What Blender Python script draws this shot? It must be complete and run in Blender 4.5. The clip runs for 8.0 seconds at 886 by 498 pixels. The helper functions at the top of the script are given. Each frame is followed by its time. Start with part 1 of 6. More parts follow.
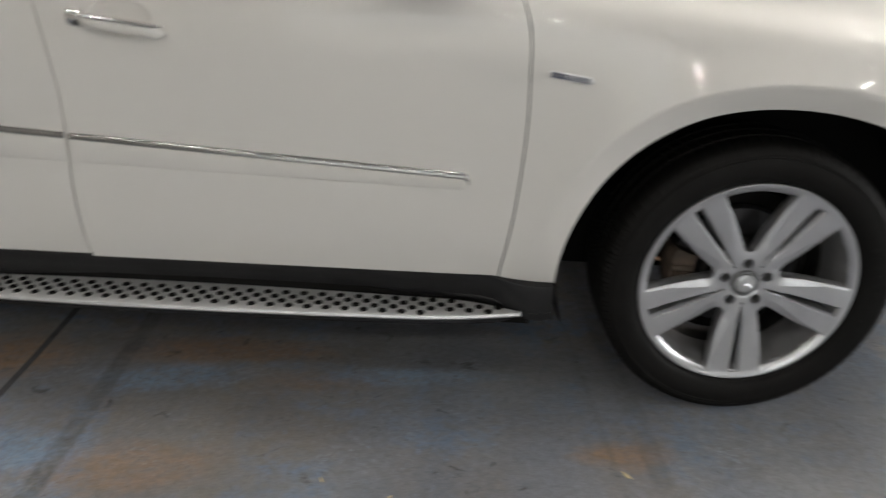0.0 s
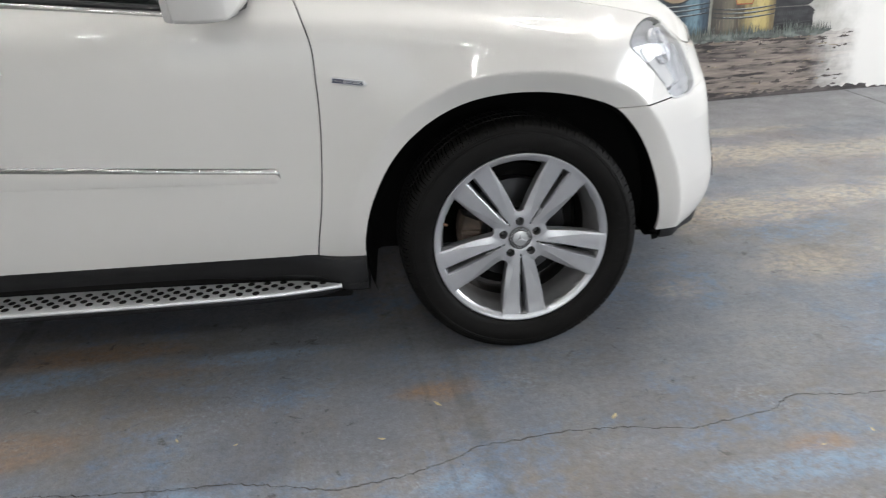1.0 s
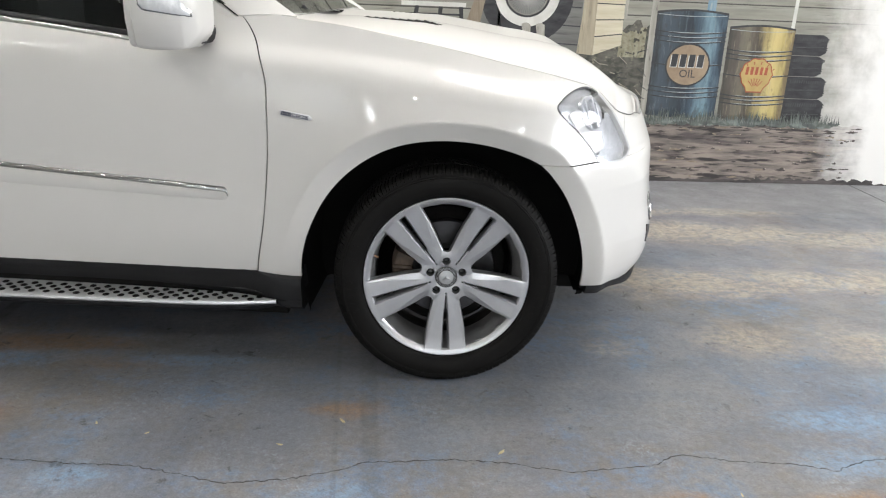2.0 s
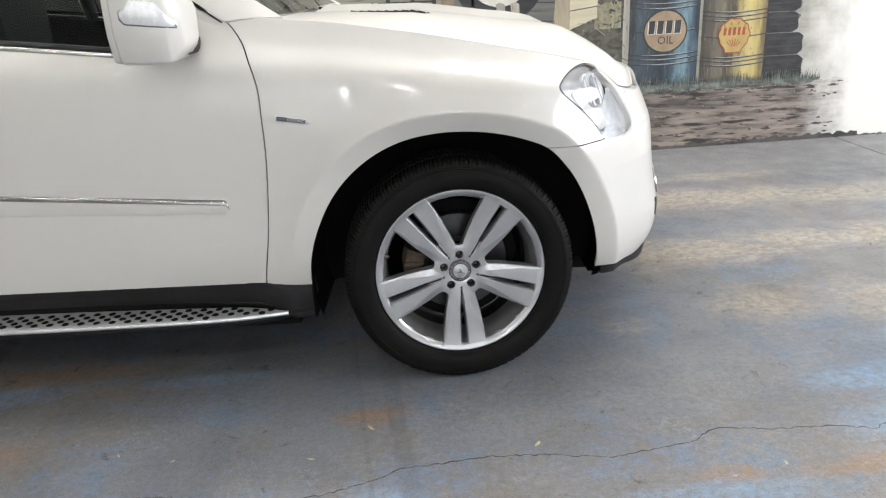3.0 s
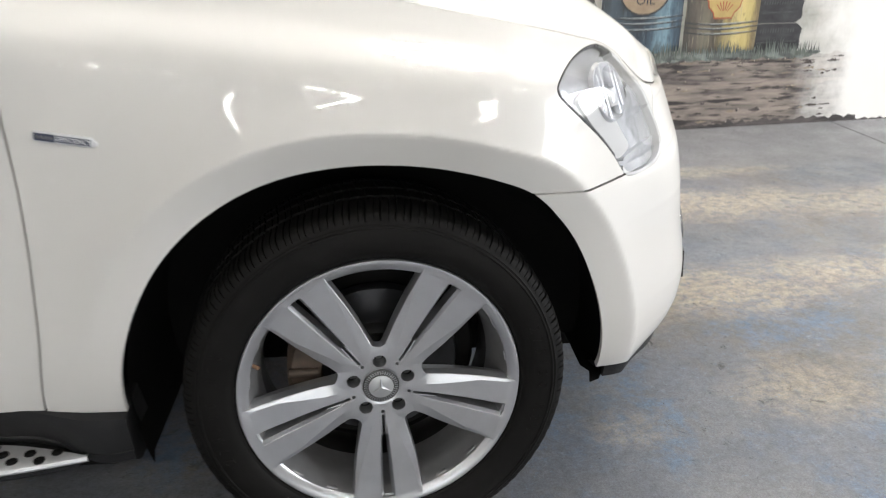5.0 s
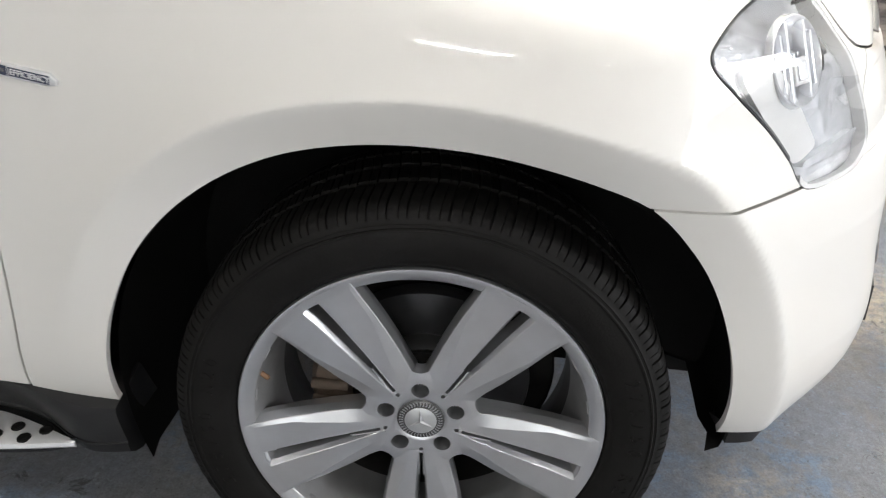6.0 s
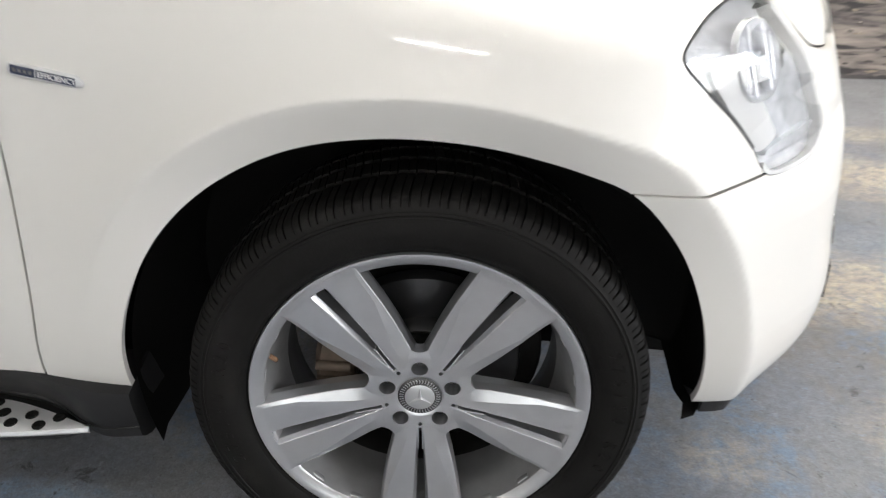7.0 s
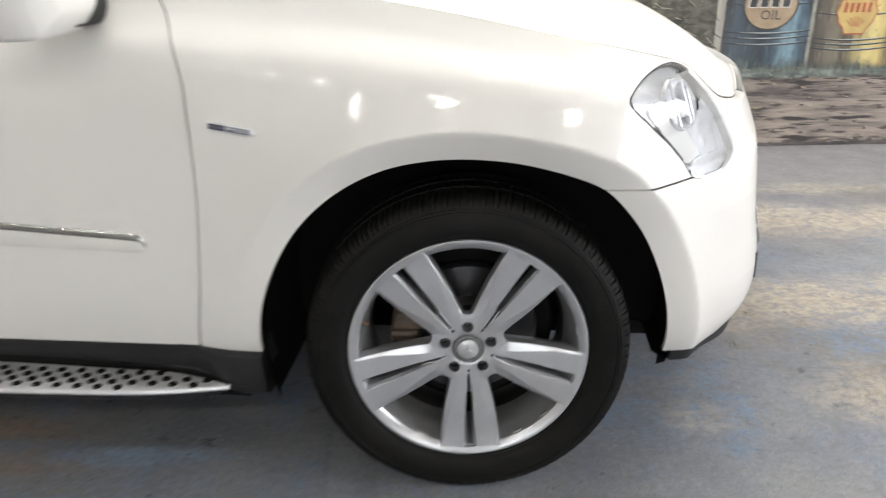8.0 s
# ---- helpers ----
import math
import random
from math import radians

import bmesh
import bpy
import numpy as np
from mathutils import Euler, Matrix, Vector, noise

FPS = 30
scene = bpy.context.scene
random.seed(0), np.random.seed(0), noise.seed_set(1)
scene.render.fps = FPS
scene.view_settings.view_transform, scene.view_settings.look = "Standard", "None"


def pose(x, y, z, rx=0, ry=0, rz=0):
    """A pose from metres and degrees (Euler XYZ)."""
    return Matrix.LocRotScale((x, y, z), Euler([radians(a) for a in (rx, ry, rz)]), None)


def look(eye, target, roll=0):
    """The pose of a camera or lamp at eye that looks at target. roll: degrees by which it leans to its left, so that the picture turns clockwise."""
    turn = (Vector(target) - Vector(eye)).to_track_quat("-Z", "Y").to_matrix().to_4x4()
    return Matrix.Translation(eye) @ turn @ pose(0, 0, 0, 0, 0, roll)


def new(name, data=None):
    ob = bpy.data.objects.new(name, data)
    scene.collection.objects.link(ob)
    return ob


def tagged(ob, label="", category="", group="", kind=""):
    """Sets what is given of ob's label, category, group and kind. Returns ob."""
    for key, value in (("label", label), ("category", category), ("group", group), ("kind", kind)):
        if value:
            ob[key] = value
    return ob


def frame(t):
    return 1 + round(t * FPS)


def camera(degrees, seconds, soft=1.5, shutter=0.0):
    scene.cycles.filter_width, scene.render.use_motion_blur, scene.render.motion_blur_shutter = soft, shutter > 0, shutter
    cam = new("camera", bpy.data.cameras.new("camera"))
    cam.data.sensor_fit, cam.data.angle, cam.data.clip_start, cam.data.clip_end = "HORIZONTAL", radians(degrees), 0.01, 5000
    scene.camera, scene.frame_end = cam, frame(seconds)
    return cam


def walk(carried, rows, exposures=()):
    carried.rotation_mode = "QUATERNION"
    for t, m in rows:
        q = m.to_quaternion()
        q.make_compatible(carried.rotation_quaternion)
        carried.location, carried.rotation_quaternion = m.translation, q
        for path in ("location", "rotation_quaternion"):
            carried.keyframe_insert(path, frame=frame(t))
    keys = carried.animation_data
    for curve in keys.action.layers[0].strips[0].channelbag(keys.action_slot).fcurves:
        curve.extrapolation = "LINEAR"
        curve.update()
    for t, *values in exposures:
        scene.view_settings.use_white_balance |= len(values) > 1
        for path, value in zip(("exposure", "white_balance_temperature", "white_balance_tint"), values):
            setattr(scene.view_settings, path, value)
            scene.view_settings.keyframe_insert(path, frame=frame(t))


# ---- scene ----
cam = camera(60.9, 8.0, soft=1.15, shutter=0.5)
PATH = [
    (0, (-0.8408, -1.7236, 1.3384), (-0.7950, 0.0703, 0.4553), 0.47),
    (0.5, (-0.6806, -1.9029, 1.3389), (-0.4587, -0.0888, 0.5266), -1.28),
    (1, (-0.5864, -2.1923, 1.3133), (-0.3103, -0.3704, 0.5360), -2.99),
    (1.5, (-0.4030, -2.3328, 1.3029), (-0.1671, -0.4633, 0.6327), 0.12),
    (2, (-0.2299, -2.4230, 1.3039), (-0.0621, -0.5342, 0.6682), 2.42),
    (2.2, (-0.2174, -2.4359, 1.2968), (-0.0713, -0.5460, 0.6590), 0.18),
    (3.3, (-0.3655, -2.2805, 1.3074), (-0.1141, -0.4225, 0.6110), -3.77),
    (3.5, (-0.3752, -2.2181, 1.2875), (-0.0382, -0.3793, 0.5768), -2.58),
    (4, (-0.2647, -1.9074, 1.2677), (0.0255, -0.0553, 0.5708), -3.29),
    (4.2, (-0.2197, -1.7916, 1.2775), (0.0670, 0.0818, 0.6385), -3.09),
    (5.3, (-0.0998, -1.1565, 1.2207), (0.2787, 0.6057, 0.3539), 0.67),
    (5.5, (-0.0644, -1.0848, 1.2074), (0.1744, 0.6789, 0.2952), -0.13),
    (6, (0.0482, -0.8926, 1.2137), (0.0129, 0.8394, 0.2141), 1.32),
    (6.5, (0.0712, -0.8656, 1.2054), (0.0157, 0.8345, 0.1535), -0.14),
    (7, (0.0042, -0.9805, 1.2376), (0.0544, 0.7533, 0.2420), 1.72),
    (7.5, (-0.0825, -1.2267, 1.2892), (0.1244, 0.5672, 0.4293), 1.29),
    (8, (-0.0950, -1.5670, 1.2993), (-0.0497, 0.2786, 0.5302), -0.62),
]
EXPOSURES = [(0, -0.28, 6830, 10), (0.5, -0.12, 6380, 10), (1, -0.04, 6420, 10), (1.5, 0.04, 6490, 10), (2, 0.06, 6490, 10), (3.5, 0.16, 6560, 10), (4.2, 0.15, 6600, 10), (5.5, 0.20, 6610, 10), (6.5, 0.38, 6610, 10), (7.5, 0.36, 6620, 10), (8, 0.30, 6660, 10)]
walk(cam, [(t, look(eye, target, roll)) for t, eye, target, roll in PATH], EXPOSURES)

# ---------------------------------------------------------------- light
world = bpy.data.worlds.new("workshop_world")
scene.world = world
world.use_nodes = True
wn = world.node_tree.nodes
sky = wn.new("ShaderNodeTexSky")
sky.sky_type, sky.sun_disc, sky.sun_elevation, sky.sun_rotation = "NISHITA", False, radians(48), radians(70)
world.node_tree.links.new(sky.outputs["Color"], wn["Background"].inputs["Color"])
wn["Background"].inputs["Strength"].default_value = 0.12

door_light = bpy.data.lights.new("daylight_in_doorway", "AREA")
door_light.shape, door_light.size, door_light.size_y, door_light.energy = "RECTANGLE", 6.0, 2.7, 560
door_light.color = (0.96, 0.98, 1.0)
tagged(new("daylight_in_doorway", door_light), kind="structure").matrix_world = look((8.70, -1.7, 2.75), (0.0, -1.2, 1.3))

# unseen fill lamp, added at the south end to brighten the car's flank
south_fill = bpy.data.lights.new("added_south_fill", "AREA")
south_fill.shape, south_fill.size, south_fill.size_y, south_fill.energy = "RECTANGLE", 17.6, 5.4, 380
south_fill.color = (1.0, 0.985, 0.95)
tagged(new("added_south_fill", south_fill), kind="structure").matrix_world = look((0.0, -18.05, 2.8), (0.0, 0.0, 2.8))

TUBE_STRENGTH = 182.0

# ---------------------------------------------------------------- materials


def material(name, color, rough=0.5, metal=0.0, coat=0.0, bump=0.0, bump_scale=80.0, vary=0.08, vary_scale=6.0, **extra):
    """A plain surface with fine grain: colour varies a little at two scales, with a fine bump."""
    m = bpy.data.materials.new(name)
    m.use_nodes = True
    n, l = m.node_tree.nodes, m.node_tree.links
    b = n["Principled BSDF"]
    b.inputs["Roughness"].default_value, b.inputs["Metallic"].default_value = rough, metal
    b.inputs["Coat Weight"].default_value, b.inputs["Coat Roughness"].default_value = coat, 0.03
    for key, value in extra.items():
        b.inputs[key.replace("_", " ")].default_value = value
    tc = n.new("ShaderNodeTexCoord")
    big, small = n.new("ShaderNodeTexNoise"), n.new("ShaderNodeTexNoise")
    big.inputs["Scale"].default_value, small.inputs["Scale"].default_value = vary_scale, bump_scale
    big.inputs["Detail"].default_value = small.inputs["Detail"].default_value = 5
    for t in (big, small):
        l.new(tc.outputs["Object"], t.inputs["Vector"])
    ramp = n.new("ShaderNodeMapRange")
    ramp.inputs["From Min"].default_value, ramp.inputs["From Max"].default_value = 0.3, 0.7
    ramp.inputs["To Min"].default_value, ramp.inputs["To Max"].default_value = 1 - vary, 1 + vary
    l.new(big.outputs["Fac"], ramp.inputs["Value"])
    mul = n.new("ShaderNodeVectorMath")
    mul.operation = "SCALE"
    mul.inputs[0].default_value = color
    l.new(ramp.outputs["Result"], mul.inputs["Scale"])
    l.new(mul.outputs["Vector"], b.inputs["Base Color"])
    if bump:
        bm_node = n.new("ShaderNodeBump")
        bm_node.inputs["Strength"].default_value, bm_node.inputs["Distance"].default_value = bump, 0.002
        l.new(small.outputs["Fac"], bm_node.inputs["Height"])
        l.new(bm_node.outputs["Normal"], b.inputs["Normal"])
    return m


def glowing(name, color, strength):
    m = bpy.data.materials.new(name)
    m.use_nodes = True
    b = m.node_tree.nodes["Principled BSDF"]
    b.inputs["Base Color"].default_value = (*color, 1)
    b.inputs["Emission Color"].default_value, b.inputs["Emission Strength"].default_value = (*color, 1), strength
    return m


def glass(name, color=(1, 1, 1), rough=0.0, ior=1.45):
    m = bpy.data.materials.new(name)
    m.use_nodes = True
    b = m.node_tree.nodes["Principled BSDF"]
    b.inputs["Base Color"].default_value = (*color, 1)
    b.inputs["Transmission Weight"].default_value, b.inputs["Roughness"].default_value, b.inputs["IOR"].default_value = 1.0, rough, ior
    return m


def thin_lens(name):
    """A thin clear cover: see-through, with a gloss that grows towards its edges."""
    m = bpy.data.materials.new(name)
    m.use_nodes = True
    n, l = m.node_tree.nodes, m.node_tree.links
    clear, gloss, mixed, edge = n.new("ShaderNodeBsdfTransparent"), n.new("ShaderNodeBsdfGlossy"), n.new("ShaderNodeMixShader"), n.new("ShaderNodeFresnel")
    clear.inputs["Color"].default_value = (0.93, 0.94, 0.96, 1)
    gloss.inputs["Roughness"].default_value, edge.inputs["IOR"].default_value = 0.03, 1.5
    l.new(edge.outputs["Fac"], mixed.inputs[0])
    l.new(clear.outputs["BSDF"], mixed.inputs[1])
    l.new(gloss.outputs["BSDF"], mixed.inputs[2])
    l.new(mixed.outputs["Shader"], n["Material Output"].inputs["Surface"])
    return m


M_PAINT = material("white_paint", (0.70, 0.685, 0.655), 0.42, coat=0.62, vary=0.012, vary_scale=2.0, bump=0.0, Coat_IOR=1.62)
M_BLACK = material("black_plastic", (0.015, 0.015, 0.016), 0.5, bump=0.25, bump_scale=400, vary=0.25, Specular_IOR_Level=0.3)
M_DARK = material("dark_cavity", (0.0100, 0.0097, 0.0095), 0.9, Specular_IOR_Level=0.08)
M_RUBBER = material("tyre_rubber", (0.0068, 0.0064, 0.0060), 0.60, bump=0.2, bump_scale=250, vary=0.22, vary_scale=14, Specular_IOR_Level=0.13)
M_ALLOY = material("silver_alloy", (0.58, 0.585, 0.603), 0.30, metal=0.88, coat=0.15, vary=0.04, vary_scale=25, bump=0.04, bump_scale=900)
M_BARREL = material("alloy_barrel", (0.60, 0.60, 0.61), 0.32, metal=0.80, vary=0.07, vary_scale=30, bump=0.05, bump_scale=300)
M_CHROME = material("chrome", (0.78, 0.78, 0.78), 0.09, metal=1.0, vary=0.04)
M_ALU = material("brushed_aluminium", (0.76, 0.76, 0.77), 0.40, metal=0.7, vary=0.08, vary_scale=18, bump=0.08, bump_scale=600)
M_DISC = material("brake_disc_steel", (0.10, 0.10, 0.105), 0.30, metal=0.9, vary=0.12, vary_scale=20)
M_CALIPER = material("dusty_caliper", (0.085, 0.062, 0.046), 0.7, metal=0.2, vary=0.5, vary_scale=25, bump=0.3)
M_BRASS = material("brass_valve", (0.26, 0.15, 0.09), 0.5, metal=0.4)
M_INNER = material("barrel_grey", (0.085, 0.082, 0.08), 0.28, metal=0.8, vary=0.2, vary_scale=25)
M_CAP = material("cap_grey", (0.52, 0.53, 0.54), 0.3, metal=0.6)
M_STEEL = material("dark_steel", (0.10, 0.10, 0.10), 0.45, metal=0.8)
M_REFLECTOR = material("lamp_reflector", (0.84, 0.85, 0.875), 0.20, metal=0.62, vary=0.10, vary_scale=45)
M_MIRROR = material("mirror_silver", (0.8, 0.8, 0.8), 0.02, metal=1.0, vary=0.0)
M_INDICATOR = material("indicator_silver", (0.84, 0.85, 0.87), 0.2, metal=0.25, coat=1.0, vary=0.10, vary_scale=70, bump=0.3, bump_scale=160)
M_LAMPGREY = material("lamp_side_grey", (0.60, 0.60, 0.595), 0.35, vary=0.04)
M_BADGE = material("badge_blue_grey", (0.05, 0.06, 0.10), 0.3, metal=0.2)
M_LETTER = material("badge_letter", (0.82, 0.82, 0.83), 0.35, metal=0.1)
M_SATIN = material("satin_chrome", (0.50, 0.49, 0.48), 0.22, metal=1.0, vary=0.05)
M_STRIP = material("moulding_chrome", (0.33, 0.325, 0.32), 0.20, metal=1.0, vary=0.05)
M_INTERIOR = material("dark_interior", (0.018, 0.018, 0.018), 0.8, bump=0.3)
M_TINT = glass("tinted_glass", (0.30, 0.33, 0.32))
M_LENS = thin_lens("clear_lens")
M_CEMENT = material("wall_render", (0.78, 0.77, 0.74), 0.85, bump=0.5, bump_scale=40, vary=0.07, vary_scale=1.5)
M_BACKWALL = material("wall_paint_grey", (0.42, 0.41, 0.385), 0.8, bump=0.4, bump_scale=40, vary=0.15, vary_scale=1.2)
M_CEILING = material("ceiling_sheet", (0.30, 0.30, 0.29), 0.8, vary=0.08, vary_scale=1.2)
M_HOUSING = material("lamp_housing_white", (0.8, 0.8, 0.8), 0.5)
M_TUBE = glowing("fluorescent_tube", (1.0, 0.975, 0.94), TUBE_STRENGTH)

# ---------------------------------------------------------------- mesh helpers


def part(name, bm, mat, parent=None, label="", smooth=True, m=None):
    """Links a bmesh as one mesh object under a thing or part."""
    me = bpy.data.meshes.new(name)
    bm.normal_update()
    bm.to_mesh(me)
    bm.free()
    return part_of(name, me, mat, parent, label, smooth, m)


def part_of(name, me, mat, parent=None, label="", smooth=True, m=None):
    if smooth:
        me.shade_smooth()
        if smooth != "all":
            me.set_sharp_from_angle(angle=radians({"crisp": 9, "tread": 24}.get(smooth, 38)))
    if mat and not me.materials:
        me.materials.append(mat)
    ob = new(name, me)
    ob.parent = parent
    if m is not None:
        ob.matrix_basis = m
    return tagged(ob, label)


def thing(name, label, category, m=None, kind="", group=""):
    ob = new(name)
    if m is not None:
        ob.matrix_basis = m
    return tagged(ob, label, category, group, kind)


def box(x0, x1, y0, y1, z0, z1, bevel=0.0, bm=None, m=None):
    """A box with bevelled edges."""
    bm = bm or bmesh.new()
    got = bmesh.ops.create_cube(bm, size=1.0)["verts"]
    bmesh.ops.scale(bm, vec=(x1 - x0, y1 - y0, z1 - z0), verts=got)
    bmesh.ops.translate(bm, vec=((x0 + x1) / 2, (y0 + y1) / 2, (z0 + z1) / 2), verts=got)
    if bevel:
        edges = list({e for v in got for e in v.link_edges})
        got = bmesh.ops.bevel(bm, geom=edges, offset=bevel, segments=2, profile=0.5, affect="EDGES")["verts"]
    if m is not None:
        bmesh.ops.transform(bm, matrix=m, verts=list({v for v in got}))
    return bm


def lathe(profile, n=96, centre=(0, 0, 0), bm=None, start=0.0, sweep=360.0):
    """A profile of (radius, y) turned round the y axis through the centre."""
    bm = bm or bmesh.new()
    full = sweep >= 360
    rings = []
    for i in range(n if full else n + 1):
        a = radians(start + sweep * i / n)
        rings.append([bm.verts.new((centre[0] + r * math.cos(a), centre[1] + y, centre[2] + r * math.sin(a))) for r, y in profile])
    for i in range(n):
        p, q = rings[i], rings[(i + 1) % len(rings)]
        for j in range(len(profile) - 1):
            bm.faces.new((p[j], q[j], q[j + 1], p[j + 1]))
    bmesh.ops.recalc_face_normals(bm, faces=bm.faces)
    return bm


def rod(a, b, r, n=12, bm=None, r2=None):
    """A round bar from a to b."""
    bm = bm or bmesh.new()
    a, b = Vector(a), Vector(b)
    turn = (b - a).to_track_quat("Z", "Y").to_matrix().to_4x4()
    bmesh.ops.create_cone(bm, cap_ends=True, segments=n, radius1=r, radius2=r if r2 is None else r2, depth=(b - a).length,
                          matrix=Matrix.Translation((a + b) / 2) @ turn)
    return bm


def slab(outline, y0, y1, bm=None, bevel=0.0):
    """An (x, z) outline with thickness from y0 to y1."""
    bm = bm or bmesh.new()
    front = [bm.verts.new((x, y0, z)) for x, z in outline]
    back = [bm.verts.new((x, y1, z)) for x, z in outline]
    n = len(outline)
    top = bm.faces.new(front)
    bm.faces.new(back[::-1])
    for i in range(n):
        bm.faces.new((front[i], back[i], back[(i + 1) % n], front[(i + 1) % n]))
    bmesh.ops.recalc_face_normals(bm, faces=bm.faces)
    if bevel:
        bmesh.ops.bevel(bm, geom=list(top.edges), offset=bevel, segments=2, profile=0.5, affect="EDGES")
    return bm


def lettering(text, size, extrude):
    """Letters in the built-in font, as a mesh in the xy plane, centred."""
    curve = bpy.data.curves.new("lettering", "FONT")
    curve.body, curve.size, curve.extrude, curve.align_x, curve.align_y = text, size, extrude, "CENTER", "CENTER"
    curve.resolution_u = 2
    ob = new("lettering", curve)
    me = bpy.data.meshes.new_from_object(ob.evaluated_get(bpy.context.evaluated_depsgraph_get()))
    bpy.data.objects.remove(ob)
    bpy.data.curves.remove(curve)
    return me


def steps(points):
    """A smooth monotone line through (x, y) points, as a function of arrays."""
    xs, ys = [np.array(v, float) for v in zip(*points)]
    slope = np.gradient(ys, xs)

    def line(x):
        x = np.clip(x, xs[0], xs[-1])
        i = np.clip(np.searchsorted(xs, x) - 1, 0, len(xs) - 2)
        h = xs[i + 1] - xs[i]
        u = (x - xs[i]) / h
        return ((2 * u**3 - 3 * u**2 + 1) * ys[i] + (u**3 - 2 * u**2 + u) * h * slope[i]
                + (-2 * u**3 + 3 * u**2) * ys[i + 1] + (u**3 - u**2) * h * slope[i + 1])
    return line


def eased(line, lo, hi, width):
    """The same line with its bends rounded off over about the given width."""
    x = np.linspace(lo, hi, 600)
    pad = int(4 * width / (x[1] - x[0]))
    kernel = np.exp(-0.5 * (np.arange(-pad, pad + 1) * (x[1] - x[0]) / width) ** 2)
    y = line(x)
    ends = np.concatenate([2 * y[0] - y[pad:0:-1], y, 2 * y[-1] - y[-2:-pad - 2:-1]])
    y = np.convolve(ends, kernel / kernel.sum(), "valid")
    return lambda v: np.interp(v, x, y)


def rounded(points, n=6):
    """A closed smooth line through the points, n steps between each two."""
    P, out = np.array(points, float), []
    for k in range(len(P)):
        p0, p1, p2, p3 = (P[(k + d) % len(P)] for d in (-1, 0, 1, 2))
        for u in np.arange(n) / n:
            out.append(tuple(0.5 * (2 * p1 + (p2 - p0) * u + (2 * p0 - 5 * p1 + 4 * p2 - p3) * u**2 + (3 * p1 - p0 - 3 * p2 + p3) * u**3)))
    return out


def inside(poly):
    """The signed distance to a closed outline in (x, z): positive inside."""
    A = np.array(poly, float)
    B = np.roll(A, -1, 0)
    E = B - A
    L = (E ** 2).sum(-1)

    def f(p):
        x, z = p[..., 0, None], p[..., 2, None]
        k = np.clip(((x - A[:, 0]) * E[:, 0] + (z - A[:, 1]) * E[:, 1]) / L, 0, 1)
        best = np.hypot(x - A[:, 0] - k * E[:, 0], z - A[:, 1] - k * E[:, 1]).min(-1)
        cross = ((A[:, 1] > z) != (B[:, 1] > z)) & (x < E[:, 0] * (z - A[:, 1]) / (E[:, 1] + 1e-12) + A[:, 0])
        return np.where(cross.sum(-1) % 2 == 1, best, -best)
    return f


